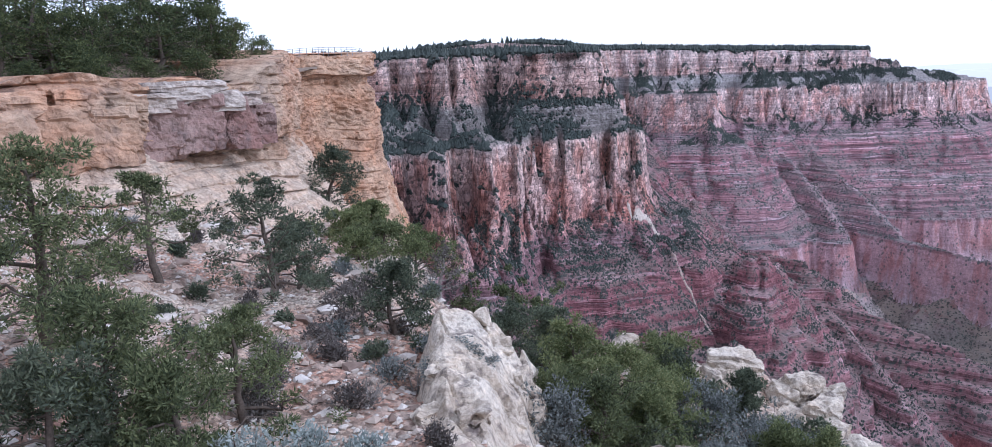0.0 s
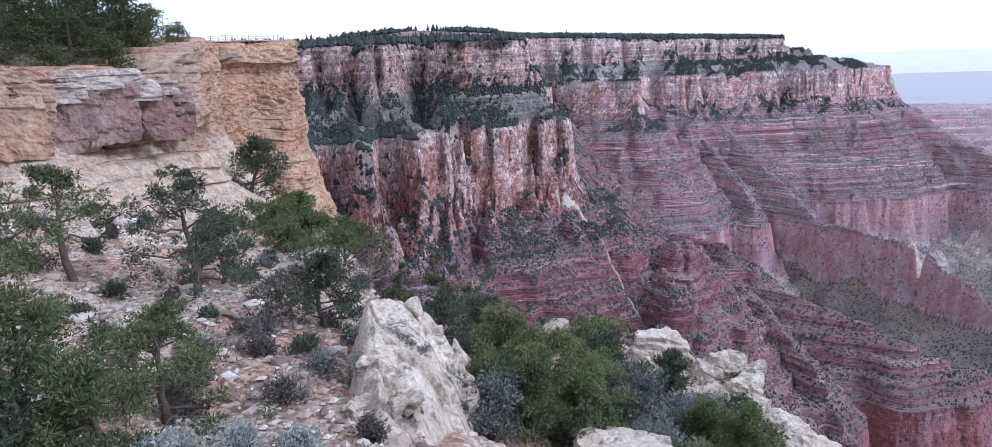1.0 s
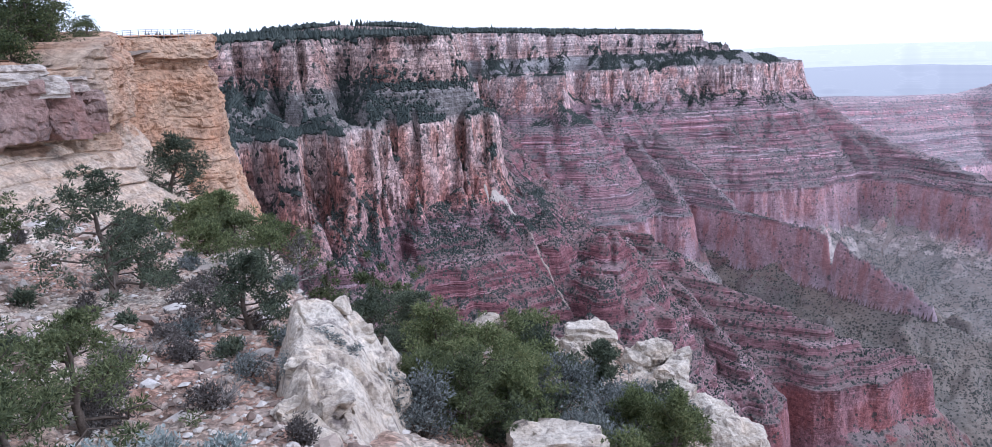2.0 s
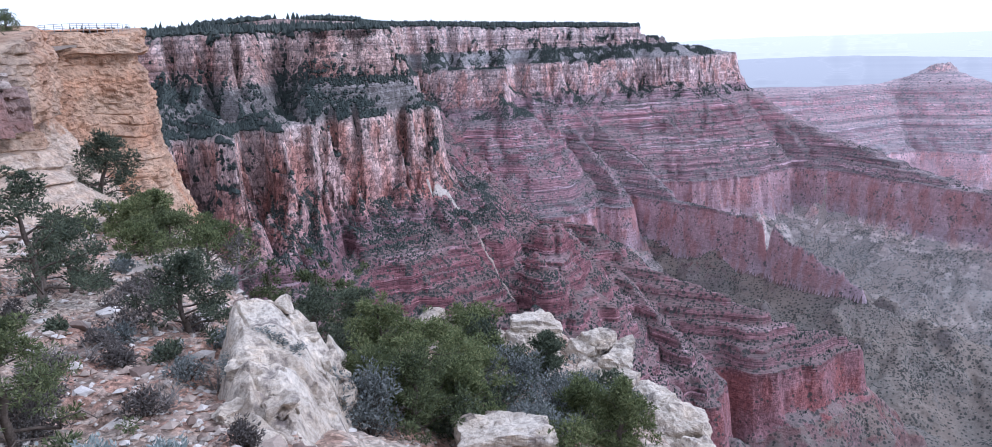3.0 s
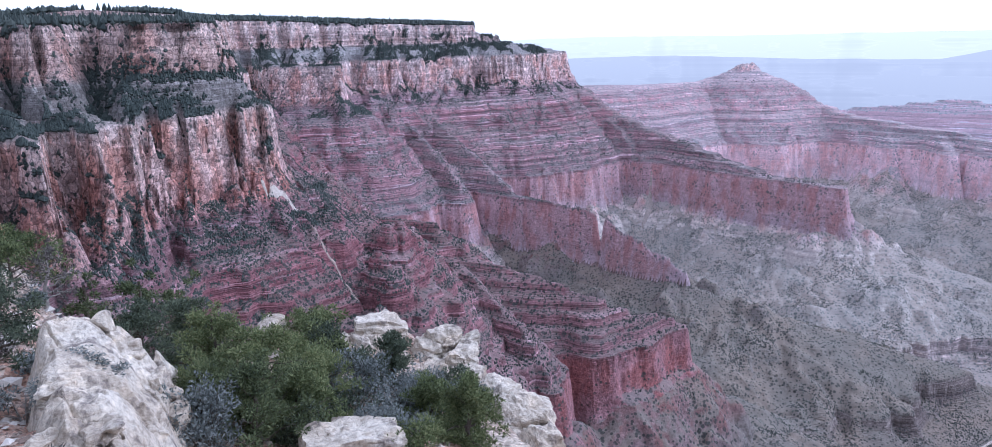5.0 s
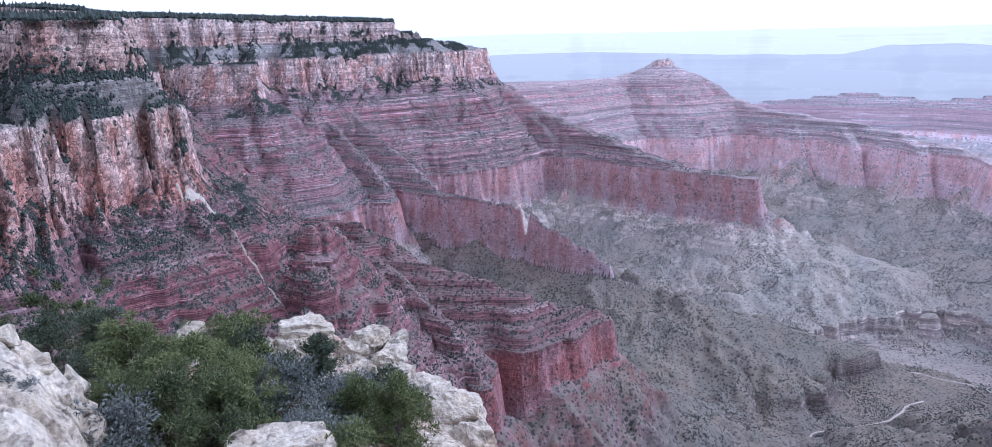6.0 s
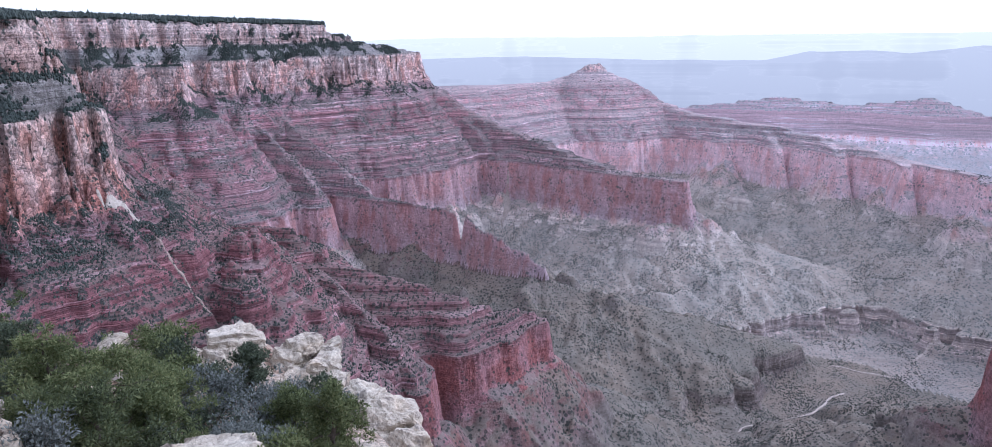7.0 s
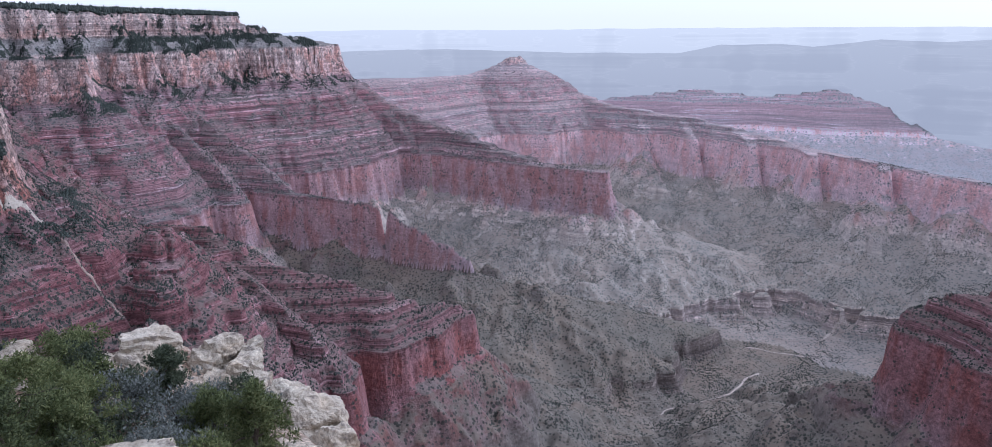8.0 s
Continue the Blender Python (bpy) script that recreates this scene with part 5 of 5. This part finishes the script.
def shrub(az, r, top, base, wide, label, group, seed, leaf=SAGE, stems=16, per=60, name="shrub", bark=None):
    """A low many-stemmed bush."""
    rng = np.random.RandomState(seed)
    x, y = polar(az, r)
    z0 = float(ground_z(x, y))
    h = max(0.5, r * math.tan(radians(top)) - z0)
    ob = empty(name, x, y, z0 - 0.05, label, "shrub", group)
    pieces, centres, sizes = [], [], []
    for i in range(stems):
        a = rng.uniform(0, 2 * math.pi)
        q = rng.uniform(0.15, 1) ** 0.6 * (0.7 + 0.5 * math.sin(2 * a + seed) ** 2)
        end = np.array([math.cos(a) * 0.5 * wide * q, math.sin(a) * 0.5 * wide * q, h * (1.05 - 0.45 * q ** 2) * rng.uniform(0.45, 1.05)])
        mid = end * np.array([0.45, 0.45, 0.6]) + rng.normal(size=3) * 0.05 * wide
        pieces.append(tube(np.stack([end * np.array([0.05, 0.05, 0]) - [0, 0, 0.1], mid, end]), [0.022, 0.014, 0.005], 4))
        for k in range(3):
            e2 = mid + (end - mid) * rng.uniform(0.3, 1.0) + rng.normal(size=3) * 0.12 * wide
            pieces.append(tube(np.stack([mid, (mid + e2) / 2 + 0.02, e2]), [0.01, 0.007, 0.003], 3))
            centres.append(e2), sizes.append(0.1 + 0.1 * wide)
        centres.append(end), sizes.append(0.1 + 0.1 * wide)
    v, f = join(pieces)
    part("stem", mesh_from("stem", v, f[:, ::-1]), bark or BARK, ob)
    if leaf:
        v, f = sprigs(rng, np.array(centres), np.array(sizes), per // 5 + 2, 0.06 + 0.002 * r, 0.010 + 0.0005 * r, 0.5)
        part("foliage", mesh_from("foliage", v, f), leaf, ob)
    return ob


NEARBY = "trees on the near hillside"
tree("pinyon_pine", -31.4, 18, -2.6, -16.0, 4.4, "tall dark green pinyon pine on the scree", NEARBY, 1, PINE, 18, 7, 80, bare=0.1)
tree("pinyon_pine", -34.6, 15, -7.0, -17.5, 3.4, "dense dark green pinyon pine on the scree", NEARBY, 2, PINE, 12, 6, 70)
tree("pinyon_pine", -28.0, 12, -12.8, -24.6, 2.9, "open pinyon pine with a bare leaning trunk", NEARBY, 3, PINE, 15, 7, 80, bare=0.12)
tree("pinyon_pine", -24.5, 29, -5.6, -13.0, 4.0, "small pinyon pine with a forked dark trunk", NEARBY, 4, PINE, 11, 5, 60, bare=0.35)
tree("juniper", -17.4, 28, -7.0, -15.8, 5.0, "dark bushy juniper on the pale slope", NEARBY, 5, JUNIPER, 14, 6, 75, bare=0.1)
tree("juniper", -12.2, 58, -5.0, -10.6, 5.4, "broad dark juniper below the lookout cliff", NEARBY, 6, JUNIPER, 15, 6, 70, size=1.3, bare=0.12)
tree("pinyon_pine", -20.0, 15.5, -15.6, -23.6, 3.0, "round green pinyon pine above the gully", NEARBY, 7, PINE, 12, 6, 80, bare=0.15)
tree("oak_bush", -9.2, 48, -9.4, -13.2, 3.4, "light green oak scrub at the brow", NEARBY, 8, OAK, 11, 6, 65, bare=0.1)
tree("juniper", -8.0, 23, -13.6, -21.8, 3.0, "upright dark juniper beside the white outcrop", NEARBY, 9, JUNIPER, 14, 6, 75, bare=0.08)
tree("pinyon_pine", -6.2, 34, -12.0, -17.5, 5.0, "bushy green pinyon pine behind the outcrop", NEARBY, 10, OAK, 12, 6, 70, bare=0.1)
tree("pinyon_pine", -0.6, 33, -14.4, -20.5, 5.2, "bushy green pinyon pine behind the outcrop", NEARBY, 21, PINE, 13, 6, 70, bare=0.1)
tree("pinyon_pine", 2.6, 31, -15.6, -22.5, 4.6, "bushy green pinyon pine behind the outcrop", NEARBY, 22, PINE, 13, 6, 70, bare=0.1)
tree("pinyon_pine", 6.2, 22, -18.6, -27.0, 3.8, "full light green pinyon pine on the steep bank", NEARBY, 23, OAK, 15, 7, 80, bare=0.05)
tree("pinyon_pine", 9.2, 21, -20.4, -29.0, 3.8, "full light green pinyon pine on the steep bank", NEARBY, 24, OAK, 15, 7, 80, bare=0.05)
tree("pinyon_pine", 12.0, 19.5, -23.3, -30.0, 2.2, "full light green pinyon pine on the steep bank", NEARBY, 25, OAK, 13, 7, 80, bare=0.05)
tree("juniper", 4.0, 24, -17.3, -24.0, 2.6, "dark juniper behind the light green pines", NEARBY, 26, JUNIPER, 13, 6, 70, bare=0.05)
tree("juniper", 18.6, 25, -21.9, -27.5, 2.0, "small dark juniper among the white blocks", NEARBY, 27, JUNIPER, 12, 6, 70, bare=0.05)
tree("oak_bush", 12.4, 30, -20.4, -23.2, 2.6, "low yellow-green scrub between the boulders", NEARBY, 28, OAK, 9, 6, 65, bare=0.05)
tree("juniper", 24.0, 19, -25.2, -32.0, 2.0, "bushy green juniper below the white slab", NEARBY, 29, OAK, 13, 6, 80, bare=0.05)
tree("dead_pine", -10.3, 23, -14.6, -21.0, 2.2, "bare grey twisted dead pine with few needles", NEARBY, 30, TWIG, 13, 4, 12, bare=0.2, bark=DEADWOOD)
tree("pinyon_pine", -24.6, 10.5, -18.5, -28.0, 2.2, "low bushy pinyon pine by the viewpoint", NEARBY, 51, PINE, 13, 6, 80, bare=0.05)
tree("juniper", -33.0, 11, -17.0, -28.0, 2.2, "low dark juniper by the viewpoint", NEARBY, 52, JUNIPER, 13, 6, 80, bare=0.05)
tree("juniper", -14.8, 31, -10.2, -15.8, 3.0, "dark ragged juniper on the pale slope", NEARBY, 53, JUNIPER, 12, 6, 70, bare=0.05)
tree("oak_bush", -10.6, 40, -11.2, -15.0, 2.6, "light green oak scrub near the brow", NEARBY, 54, OAK, 10, 6, 65, bare=0.05)
tree("dead_pine", -4.4, 31, -12.8, -18.0, 2.4, "bare grey dead pine among the scrub", NEARBY, 55, TWIG, 12, 4, 10, bare=0.2, bark=DEADWOOD)
for az, r, top, wide, leaf, label, seed in (
        (-2.8, 37, -13.4, 5.0, PINE, "bushy dark pinyon pine below the brow", 81), (-8.8, 41, -11.0, 4.6, PINE, "bushy dark pinyon pine at the brow", 82),
        (-11.4, 47, -9.9, 4.4, OAK, "light green oak scrub at the brow", 83), (0.9, 27, -17.6, 3.6, JUNIPER, "dark juniper behind the white outcrop", 84),
        (7.8, 18.6, -22.4, 2.8, PINE, "full dark green pinyon pine on the steep bank", 85), (4.9, 19.6, -22.0, 2.4, PINE, "dense pinyon pine on the steep bank", 86),
        (11.6, 24, -21.6, 3.2, OAK, "full light green pinyon pine on the steep bank", 87), (21.6, 20.5, -25.6, 2.2, OAK, "low green scrub under the white blocks", 88)):
    tree("juniper" if leaf is JUNIPER else "pinyon_pine", az, r, top, 0, wide, label, NEARBY, seed, leaf, 13, 6, 70, bare=0.05)
SCRUB = "low shrubs on the near hillside"
shrub(4.2, 17.5, -24.2, -29.5, 1.7, "grey-blue sagebrush against the white outcrop", SCRUB, 41, SAGE, 26, 110)
shrub(-20.5, 9.6, -25.0, -31.5, 1.1, "silvery feathery bush beside the viewpoint", SCRUB, 42, SILVER, 22, 50, "silver_bush")
shrub(-15.8, 9.6, -25.4, -31.5, 0.7, "silvery feathery bush beside the viewpoint", SCRUB, 43, SILVER, 16, 50, "silver_bush")
shrub(-11.2, 10, -26.0, -31.0, 0.7, "pale silvery bush beside the viewpoint", SCRUB, 44, SILVER, 12, 40, "silver_bush")
shrub(16.0, 24, -23.3, -27.2, 2.2, "grey-green sagebrush below the boulders", SCRUB, 45, SAGE, 26, 100)
shrub(19.6, 21, -25.6, -29.6, 1.8, "grey-green sagebrush below the boulders", SCRUB, 46, SAGE, 24, 100)

# scrub that fills the steep bank and dots the slope
rng = np.random.RandomState(77)
for i in range(30):
    a, q = rng.uniform(3, 27), rng.uniform(0, 1)
    rr = 17 + 11 * q
    x, y = polar(a, rr)
    g = math.degrees(math.atan2(float(ground_z(x, y)), rr))
    kind = i % 3
    shrub(a, rr, g + rng.uniform(1.4, 2.6), g, rng.uniform(1.0, 1.9), ("grey-green sagebrush on the steep bank", "dark green scrub on the steep bank", "yellow-green scrub on the steep bank")[kind],
          SCRUB, 100 + i, (SAGE, JUNIPER, OAK)[kind], 18, 80)
for i in range(46):
    a, rr = rng.uniform(-34, -3), rng.uniform(12, 52)
    x, y = polar(a, rr)
    g = math.degrees(math.atan2(float(ground_z(x, y)), rr))
    kind = i % 3
    shrub(a, rr, g + 26 * rng.uniform(0.5, 1.3) / rr, g, rng.uniform(0.5, 1.2), ("low grey shrub on the scree", "dry brown twiggy shrub on the scree", "low dark green shrub on the scree")[kind],
          SCRUB, 200 + i, (SAGE, TWIG, JUNIPER)[kind], 12, 40)
for i in range(26):
    a, rr = rng.uniform(-21, -5), rng.uniform(15, 32)
    x, y = polar(a, rr)
    g = math.degrees(math.atan2(float(ground_z(x, y)), rr))
    shrub(a, rr, g + 32 * rng.uniform(0.5, 1.3) / rr, g, rng.uniform(0.5, 1.3), "leafless grey-brown brush on the scree", SCRUB, 400 + i, TWIG if i % 2 else None, 14, 20, "brush", DEADWOOD)
for a, rr, top in ((-3.5, 17.6, -19.6), (-1.8, 17.6, -20.4), (-5.2, 17.2, -20.6)):
    ob = shrub(a, rr, top, 0, 0.7, "small dark shrub rooted on the white outcrop", SCRUB, int(900 + a * 10), SAGE, 12, 60)
    ob.location.z = rr * math.tan(radians(top)) - 0.7
    ob.scale = (1, 1, 0.35)
# the wood above the cliff
WOOD = "trees on top of the near cliff"


def clifftop_rise(back, az):
    """How far the ground above the cliff has risen so far behind its edge."""
    return np.interp(back, [0, 3, 10, 30, 80], [0, 0.25, 1.7, 5.0, 8.0]) * np.interp(az, [-20, -15.5], [1, 0.12])


def clifftop():
    az = np.linspace(-60, -12.5, 120)
    r = np.linspace(0, 1, 40)
    A, Q = np.meshgrid(az, r, indexing="ij")
    edge = np.interp(A, [-60, -44, -36, -30, -26, -22, -18, -15.9, -15, -12.5], [48, 48, 47, 49, 49, 52, 55, 58, 66, 100])
    R = edge + Q ** 1.5 * 80
    X, Y = R * np.sin(np.radians(A)), R * np.cos(np.radians(A))
    Z = -0.25 + clifftop_rise(R - edge, A) + 0.02 * np.maximum(0, edge - 50) + 0.25 * fbm(X / 4, Y / 4, octaves=3)
    me = mesh_from("cliff_top", np.stack([X, Y, Z], -1).reshape(-1, 3), grid_faces(*X.shape)[:, ::-1])
    me.materials.append(plain("forest_litter", (0.20, 0.15, 0.11), 0.95, 0.5, 4.0))
    tagged(new("cliff_top", me), "litter-strewn stony ground above the cliff", "ground", kind="structure")


clifftop()
protos = []
for i, (leaf, wide, label) in enumerate(((WOOD_GREEN, 5.0, "dense dark green pine above the cliff"), (WOOD_GREEN, 4.6, "leafy green oak above the cliff"),
                                         (WOOD_GREEN, 4.4, "dark juniper above the cliff"), (WOOD_GREEN, 3.2, "low green bush at the cliff's edge"))):
    a, rr = ((-31, 58), (-24, 56), (-19.5, 60), (-27.5, 53))[i]
    protos.append(tree("clifftop_tree" if i < 3 else "clifftop_bush", a, rr, (6.6, 6.0, 5.2, 2.6)[i], 0, wide, label, WOOD, 300 + i, leaf, 13, 6, 28, size=1.35, bare=0.06, foot=0.0))
for i in range(52):
    a = -37 + 21.5 * (i + rng.uniform(0, 1)) / 52
    k = (0, 2, 0, 1, 2, 0, 2, 3)[i % 8]
    edge = np.interp(a, [-36, -30, -26, -22, -18, -16], [47.5, 49.5, 49.5, 52.5, 55.5, 58.5])
    back = rng.uniform(2.5, 20) if k < 3 else rng.uniform(1.2, 3.0)
    x, y = polar(a, edge + back)
    ob = copy_thing(protos[k], pose(x, y, float(clifftop_rise(back, a)) - 0.35, 0, 0, rng.uniform(0, 360)))
    s = rng.uniform(0.6, 0.95) * np.interp(a, [-19, -17.4, -15.8], [1.0, 0.8, 0.5])
    ob.scale = (1.15 * s, 1.15 * s, s * rng.uniform(0.85, 1.05))


# ---- scrub and woods on the canyon's ledges, too many to count ----
def blob_shapes():
    bm = bmesh.new()
    bmesh.ops.create_icosphere(bm, subdivisions=1, radius=0.5)
    V = np.array([v.co[:] for v in bm.verts])
    F = np.array([[v.index for v in f.verts] for f in bm.faces])
    bm.free()
    return V + [0, 0, 0.35], F


def spread(name, places, heights, widths, mat, label, shape, seed):
    """Many small lumpy crowns joined as one stuff object."""
    rng = np.random.RandomState(seed)
    V, F = shape
    n = len(places)
    lump = rng.uniform(0.65, 1.3, (n, len(V), 1))
    W = V[None] * lump * np.stack([widths, widths, heights], 1)[:, None]
    W = W + places[:, None] + [0, 0, -0.2]
    G = F[None] + (np.arange(n) * len(V))[:, None, None]
    me = mesh_from(name, W.reshape(-1, 3), G.reshape(-1, F.shape[1]), smooth=False)
    me.materials.append(mat)
    return tagged(new(name, me), label, "vegetation", kind="stuff")


FAR_GREEN = foliage("distant_scrub", [(0.032, 0.043, 0.040), (0.058, 0.072, 0.064), (0.095, 0.11, 0.095)])
# the same scrub made paler, with the valley's haze put into its colour
HAZY_GREEN = foliage("valley_scrub", [(0.075, 0.083, 0.078), (0.11, 0.12, 0.108), (0.15, 0.16, 0.14)])
ico = blob_shapes()
octa = (np.array([(0.5, 0, 0.3), (0, 0.5, 0.3), (-0.5, 0, 0.3), (0, -0.5, 0.3), (0, 0, 0.85), (0.05, 0, -0.2)]),
        np.array([(0, 1, 4), (1, 2, 4), (2, 3, 4), (3, 0, 4), (1, 0, 5), (2, 1, 5), (3, 2, 5), (0, 3, 5)]))
tetra = (np.array([(0.5, 0.05, 0), (-0.28, 0.44, 0.0), (-0.25, -0.45, 0.0), (0.05, 0, 0.85)]), np.array([(0, 1, 3), (1, 2, 3), (2, 0, 3)]))
cone = (np.array([(0.5 * math.cos(k * 1.2566), 0.5 * math.sin(k * 1.2566), 0.12) for k in range(5)]
                 + [(0.36 * math.cos(k * 1.2566 + 0.6), 0.36 * math.sin(k * 1.2566 + 0.6), 0.5) for k in range(5)] + [(0, 0, 1.0), (0, 0, -0.1)]),
        np.array([(k, (k + 1) % 5, 5 + k) for k in range(5)] + [((k + 1) % 5, 5 + (k + 1) % 5, 5 + k) for k in range(5)]
                 + [(5 + k, 5 + (k + 1) % 5, 10) for k in range(5)] + [((k + 1) % 5, k, 11) for k in range(5)]))


def slackness():
    """How gentle each patch of the canyon's surface is: 0 on cliffs, 1 on slopes where plants hold."""
    P = np.stack(SHEET[:3], -1)
    n = np.cross(P[1:, :-1] - P[:-1, :-1], P[:-1, 1:] - P[:-1, :-1])
    return np.clip((np.abs(n[..., 2]) / (np.linalg.norm(n, axis=-1) + 1e-9) - 0.34) / 0.22, 0.02, 1)


SLACK = slackness()


def pick(e0, e1, density, rmin, rmax, limit, seed, patchy=0.0, chutes=False):
    """Places on the canyon's surface between two depths, at so many to the square metre of plan."""
    rng = np.random.RandomState(seed)
    X, Y, Z, E, O, C = SHEET
    R = np.hypot(X, Y)[:-1, :-1]
    area = np.abs(np.diff(np.hypot(X, Y), axis=1))[:-1] * R * math.radians(97 / 959)
    e = E[:-1, :-1]
    w = area * density * ((e > e0) & (e < e1) & (R > rmin) & (R < rmax)) * SLACK
    if chutes:
        w = w * (C[:-1, :-1] > 0.35)
    if patchy:
        w = w * np.clip(0.5 + 2.5 * fbm(X[:-1, :-1] / 60, Y[:-1, :-1] / 60 + seed, octaves=3), 0, 1.6) ** patchy
    n = rng.poisson(w)
    if n.sum() > limit:
        n = rng.poisson(w * limit / n.sum())
    i, j = np.nonzero(n)
    i, j = np.repeat(i, n[i, j]), np.repeat(j, n[i, j])
    u, v = rng.uniform(0, 1, (2, len(i)))

    def at(g):
        return (1 - u) * ((1 - v) * g[i, j] + v * g[i, j + 1]) + u * ((1 - v) * g[i + 1, j] + v * g[i + 1, j + 1])
    return np.stack([at(X), at(Y), at(Z)], 1), rng


def grow(name, label, zone, size, shape, mat=FAR_GREEN, slim=0.8):
    p, rng = pick(*zone)
    h = rng.uniform(*size, len(p))
    spread(name, p, h, h * slim * rng.uniform(0.7, 1.2, len(p)), mat, label, shape, zone[6])


grow("rim_pines", "dark pines along the canyon rim", (-170, -2, 0.012, 500, 4800, 5000, 1), (9, 20), cone, slim=0.6)
grow("rim_wood", "dark wood along the near canyon rim", (-240, 4, 0.035, 500, 2100, 7000, 21), (8, 15), octa, slim=0.85)
grow("mesa_wood", "dark wood along the mesa's edge", (-120, 2, 0.03, 2100, 4800, 11000, 22), (12, 21), octa, slim=1.0)
grow("slope_pines", "dark pines on the upper canyon slope", (16, 132, 0.3, 500, 2000, 26000, 2, 0.1), (3, 7), octa, slim=1.0)
grow("slope_firs", "dark pointed firs on the upper canyon slope", (10, 124, 0.02, 500, 2000, 3000, 12, 0.6), (4, 8), cone, slim=0.7)
grow("chute_scrub", "dark pines and scrub in the chutes between the cliffs", (-10, 230, 0.2, 500, 2200, 20000, 8, 0.3, True), (2.2, 5.0), octa, slim=0.9)
grow("cliff_foot_scrub", "dark scrub at the foot of the buff cliff", (143, 225, 0.1, 500, 2000, 9000, 31, 0.8), (2.0, 4.6), octa, slim=1.0)
grow("mesa_foot_scrub", "dark scrub at the foot of the mesa's cliff", (143, 205, 0.06, 2000, 3900, 12000, 32, 0.9), (4, 8), tetra, slim=1.3)
grow("far_chute_scrub", "dark scrub in the chutes of the far cliffs", (4, 240, 0.03, 2200, 4800, 6000, 9, 0.6, True), (4, 7), octa)
grow("mesa_pines", "dark pines on the mesa's upper slope", (14, 122, 0.16, 2000, 3760, 42000, 3, 0.1), (5, 9), tetra, slim=1.1)
grow("ledge_scrub", "dark scrub on the cliff ledges", (0, 330, 0.05, 500, 2400, 20000, 4, 1.0), (1.8, 3.8), tetra, slim=1.2)
grow("red_slope_scrub", "dark scrub on the red ledges", (140, 540, 0.02, 500, 3600, 44000, 5, 0.8), (2.4, 5.0), tetra, slim=1.2)
grow("near_slope_scrub", "dark scrub on the near red ledges", (150, 540, 0.03, 600, 1900, 13000, 41, 1.2), (1.6, 3.2), tetra, slim=1.2)
grow("valley_scrub", "dark scrub dotting the grey valley slopes", (560, 1500, 0.026, 700, 4300, 60000, 6, 1.5), (2.2, 4.4), tetra, HAZY_GREEN, slim=1.4)


# ---- loose stones on the hillside ----
octa_stone = (octa[0] - [0, 0, 0.3], octa[1])


def stones(count, near, far, az0, az1, size, seed, shape, label):
    rng = np.random.RandomState(seed)
    a = np.radians(rng.uniform(az0, az1, count))
    r = near + (far - near) * rng.uniform(0, 1, count) ** 0.8
    x, y = r * np.sin(a), r * np.cos(a)
    s = size * rng.lognormal(0, 0.55, count)
    V, F = shape
    lump = rng.uniform(0.55, 1.25, (count, len(V), 1))
    W = V[None] * lump * (np.stack([s, s * rng.uniform(0.6, 1.2, count), s * rng.uniform(0.35, 0.7, count)], 1))[:, None]
    th = rng.uniform(0, 6.28, count)
    c, d = np.cos(th)[:, None], np.sin(th)[:, None]
    W = np.stack([W[..., 0] * c - W[..., 1] * d, W[..., 0] * d + W[..., 1] * c, W[..., 2]], -1)
    W += np.stack([x, y, ground_z(x, y) + 0.1 * s], 1)[:, None]
    me = mesh_from("loose_stones", W.reshape(-1, 3), (F[None] + (np.arange(count) * len(V))[:, None, None]).reshape(-1, 3), smooth=False)
    m = Nodes("loose_stone", 0.95)
    isl = m.node("NewGeometry").outputs["Random Per Island"]
    n = m.noise(m.pos(), 9.0, 5, 0.7)
    col = m.ramp(isl, [(0.0, (0.20, 0.145, 0.12)), (0.35, (0.36, 0.28, 0.225)), (0.7, (0.48, 0.42, 0.36)), (1.0, (0.62, 0.57, 0.52))])
    me.materials.append(m.done(m.mix(0.7, col, m.ramp(n, [(0.3, (0.6, 0.6, 0.6)), (0.7, (1.25, 1.25, 1.25))]), "MULTIPLY")))
    tagged(new("loose_stones", me), label, "stones", kind="stuff")


stones(23000, 8, 60, -37, -1, 0.115, 5, octa_stone, "scattered pale limestone chips on the slope")
stones(1200, 15, 30, 0, 27, 0.14, 6, octa_stone, "scattered pale limestone chips on the bank")
stones(620, 9, 50, -36, 0, 0.34, 7, (ico[0] - [0, 0, 0.35], ico[1]), "larger pale limestone rubble on the slope")
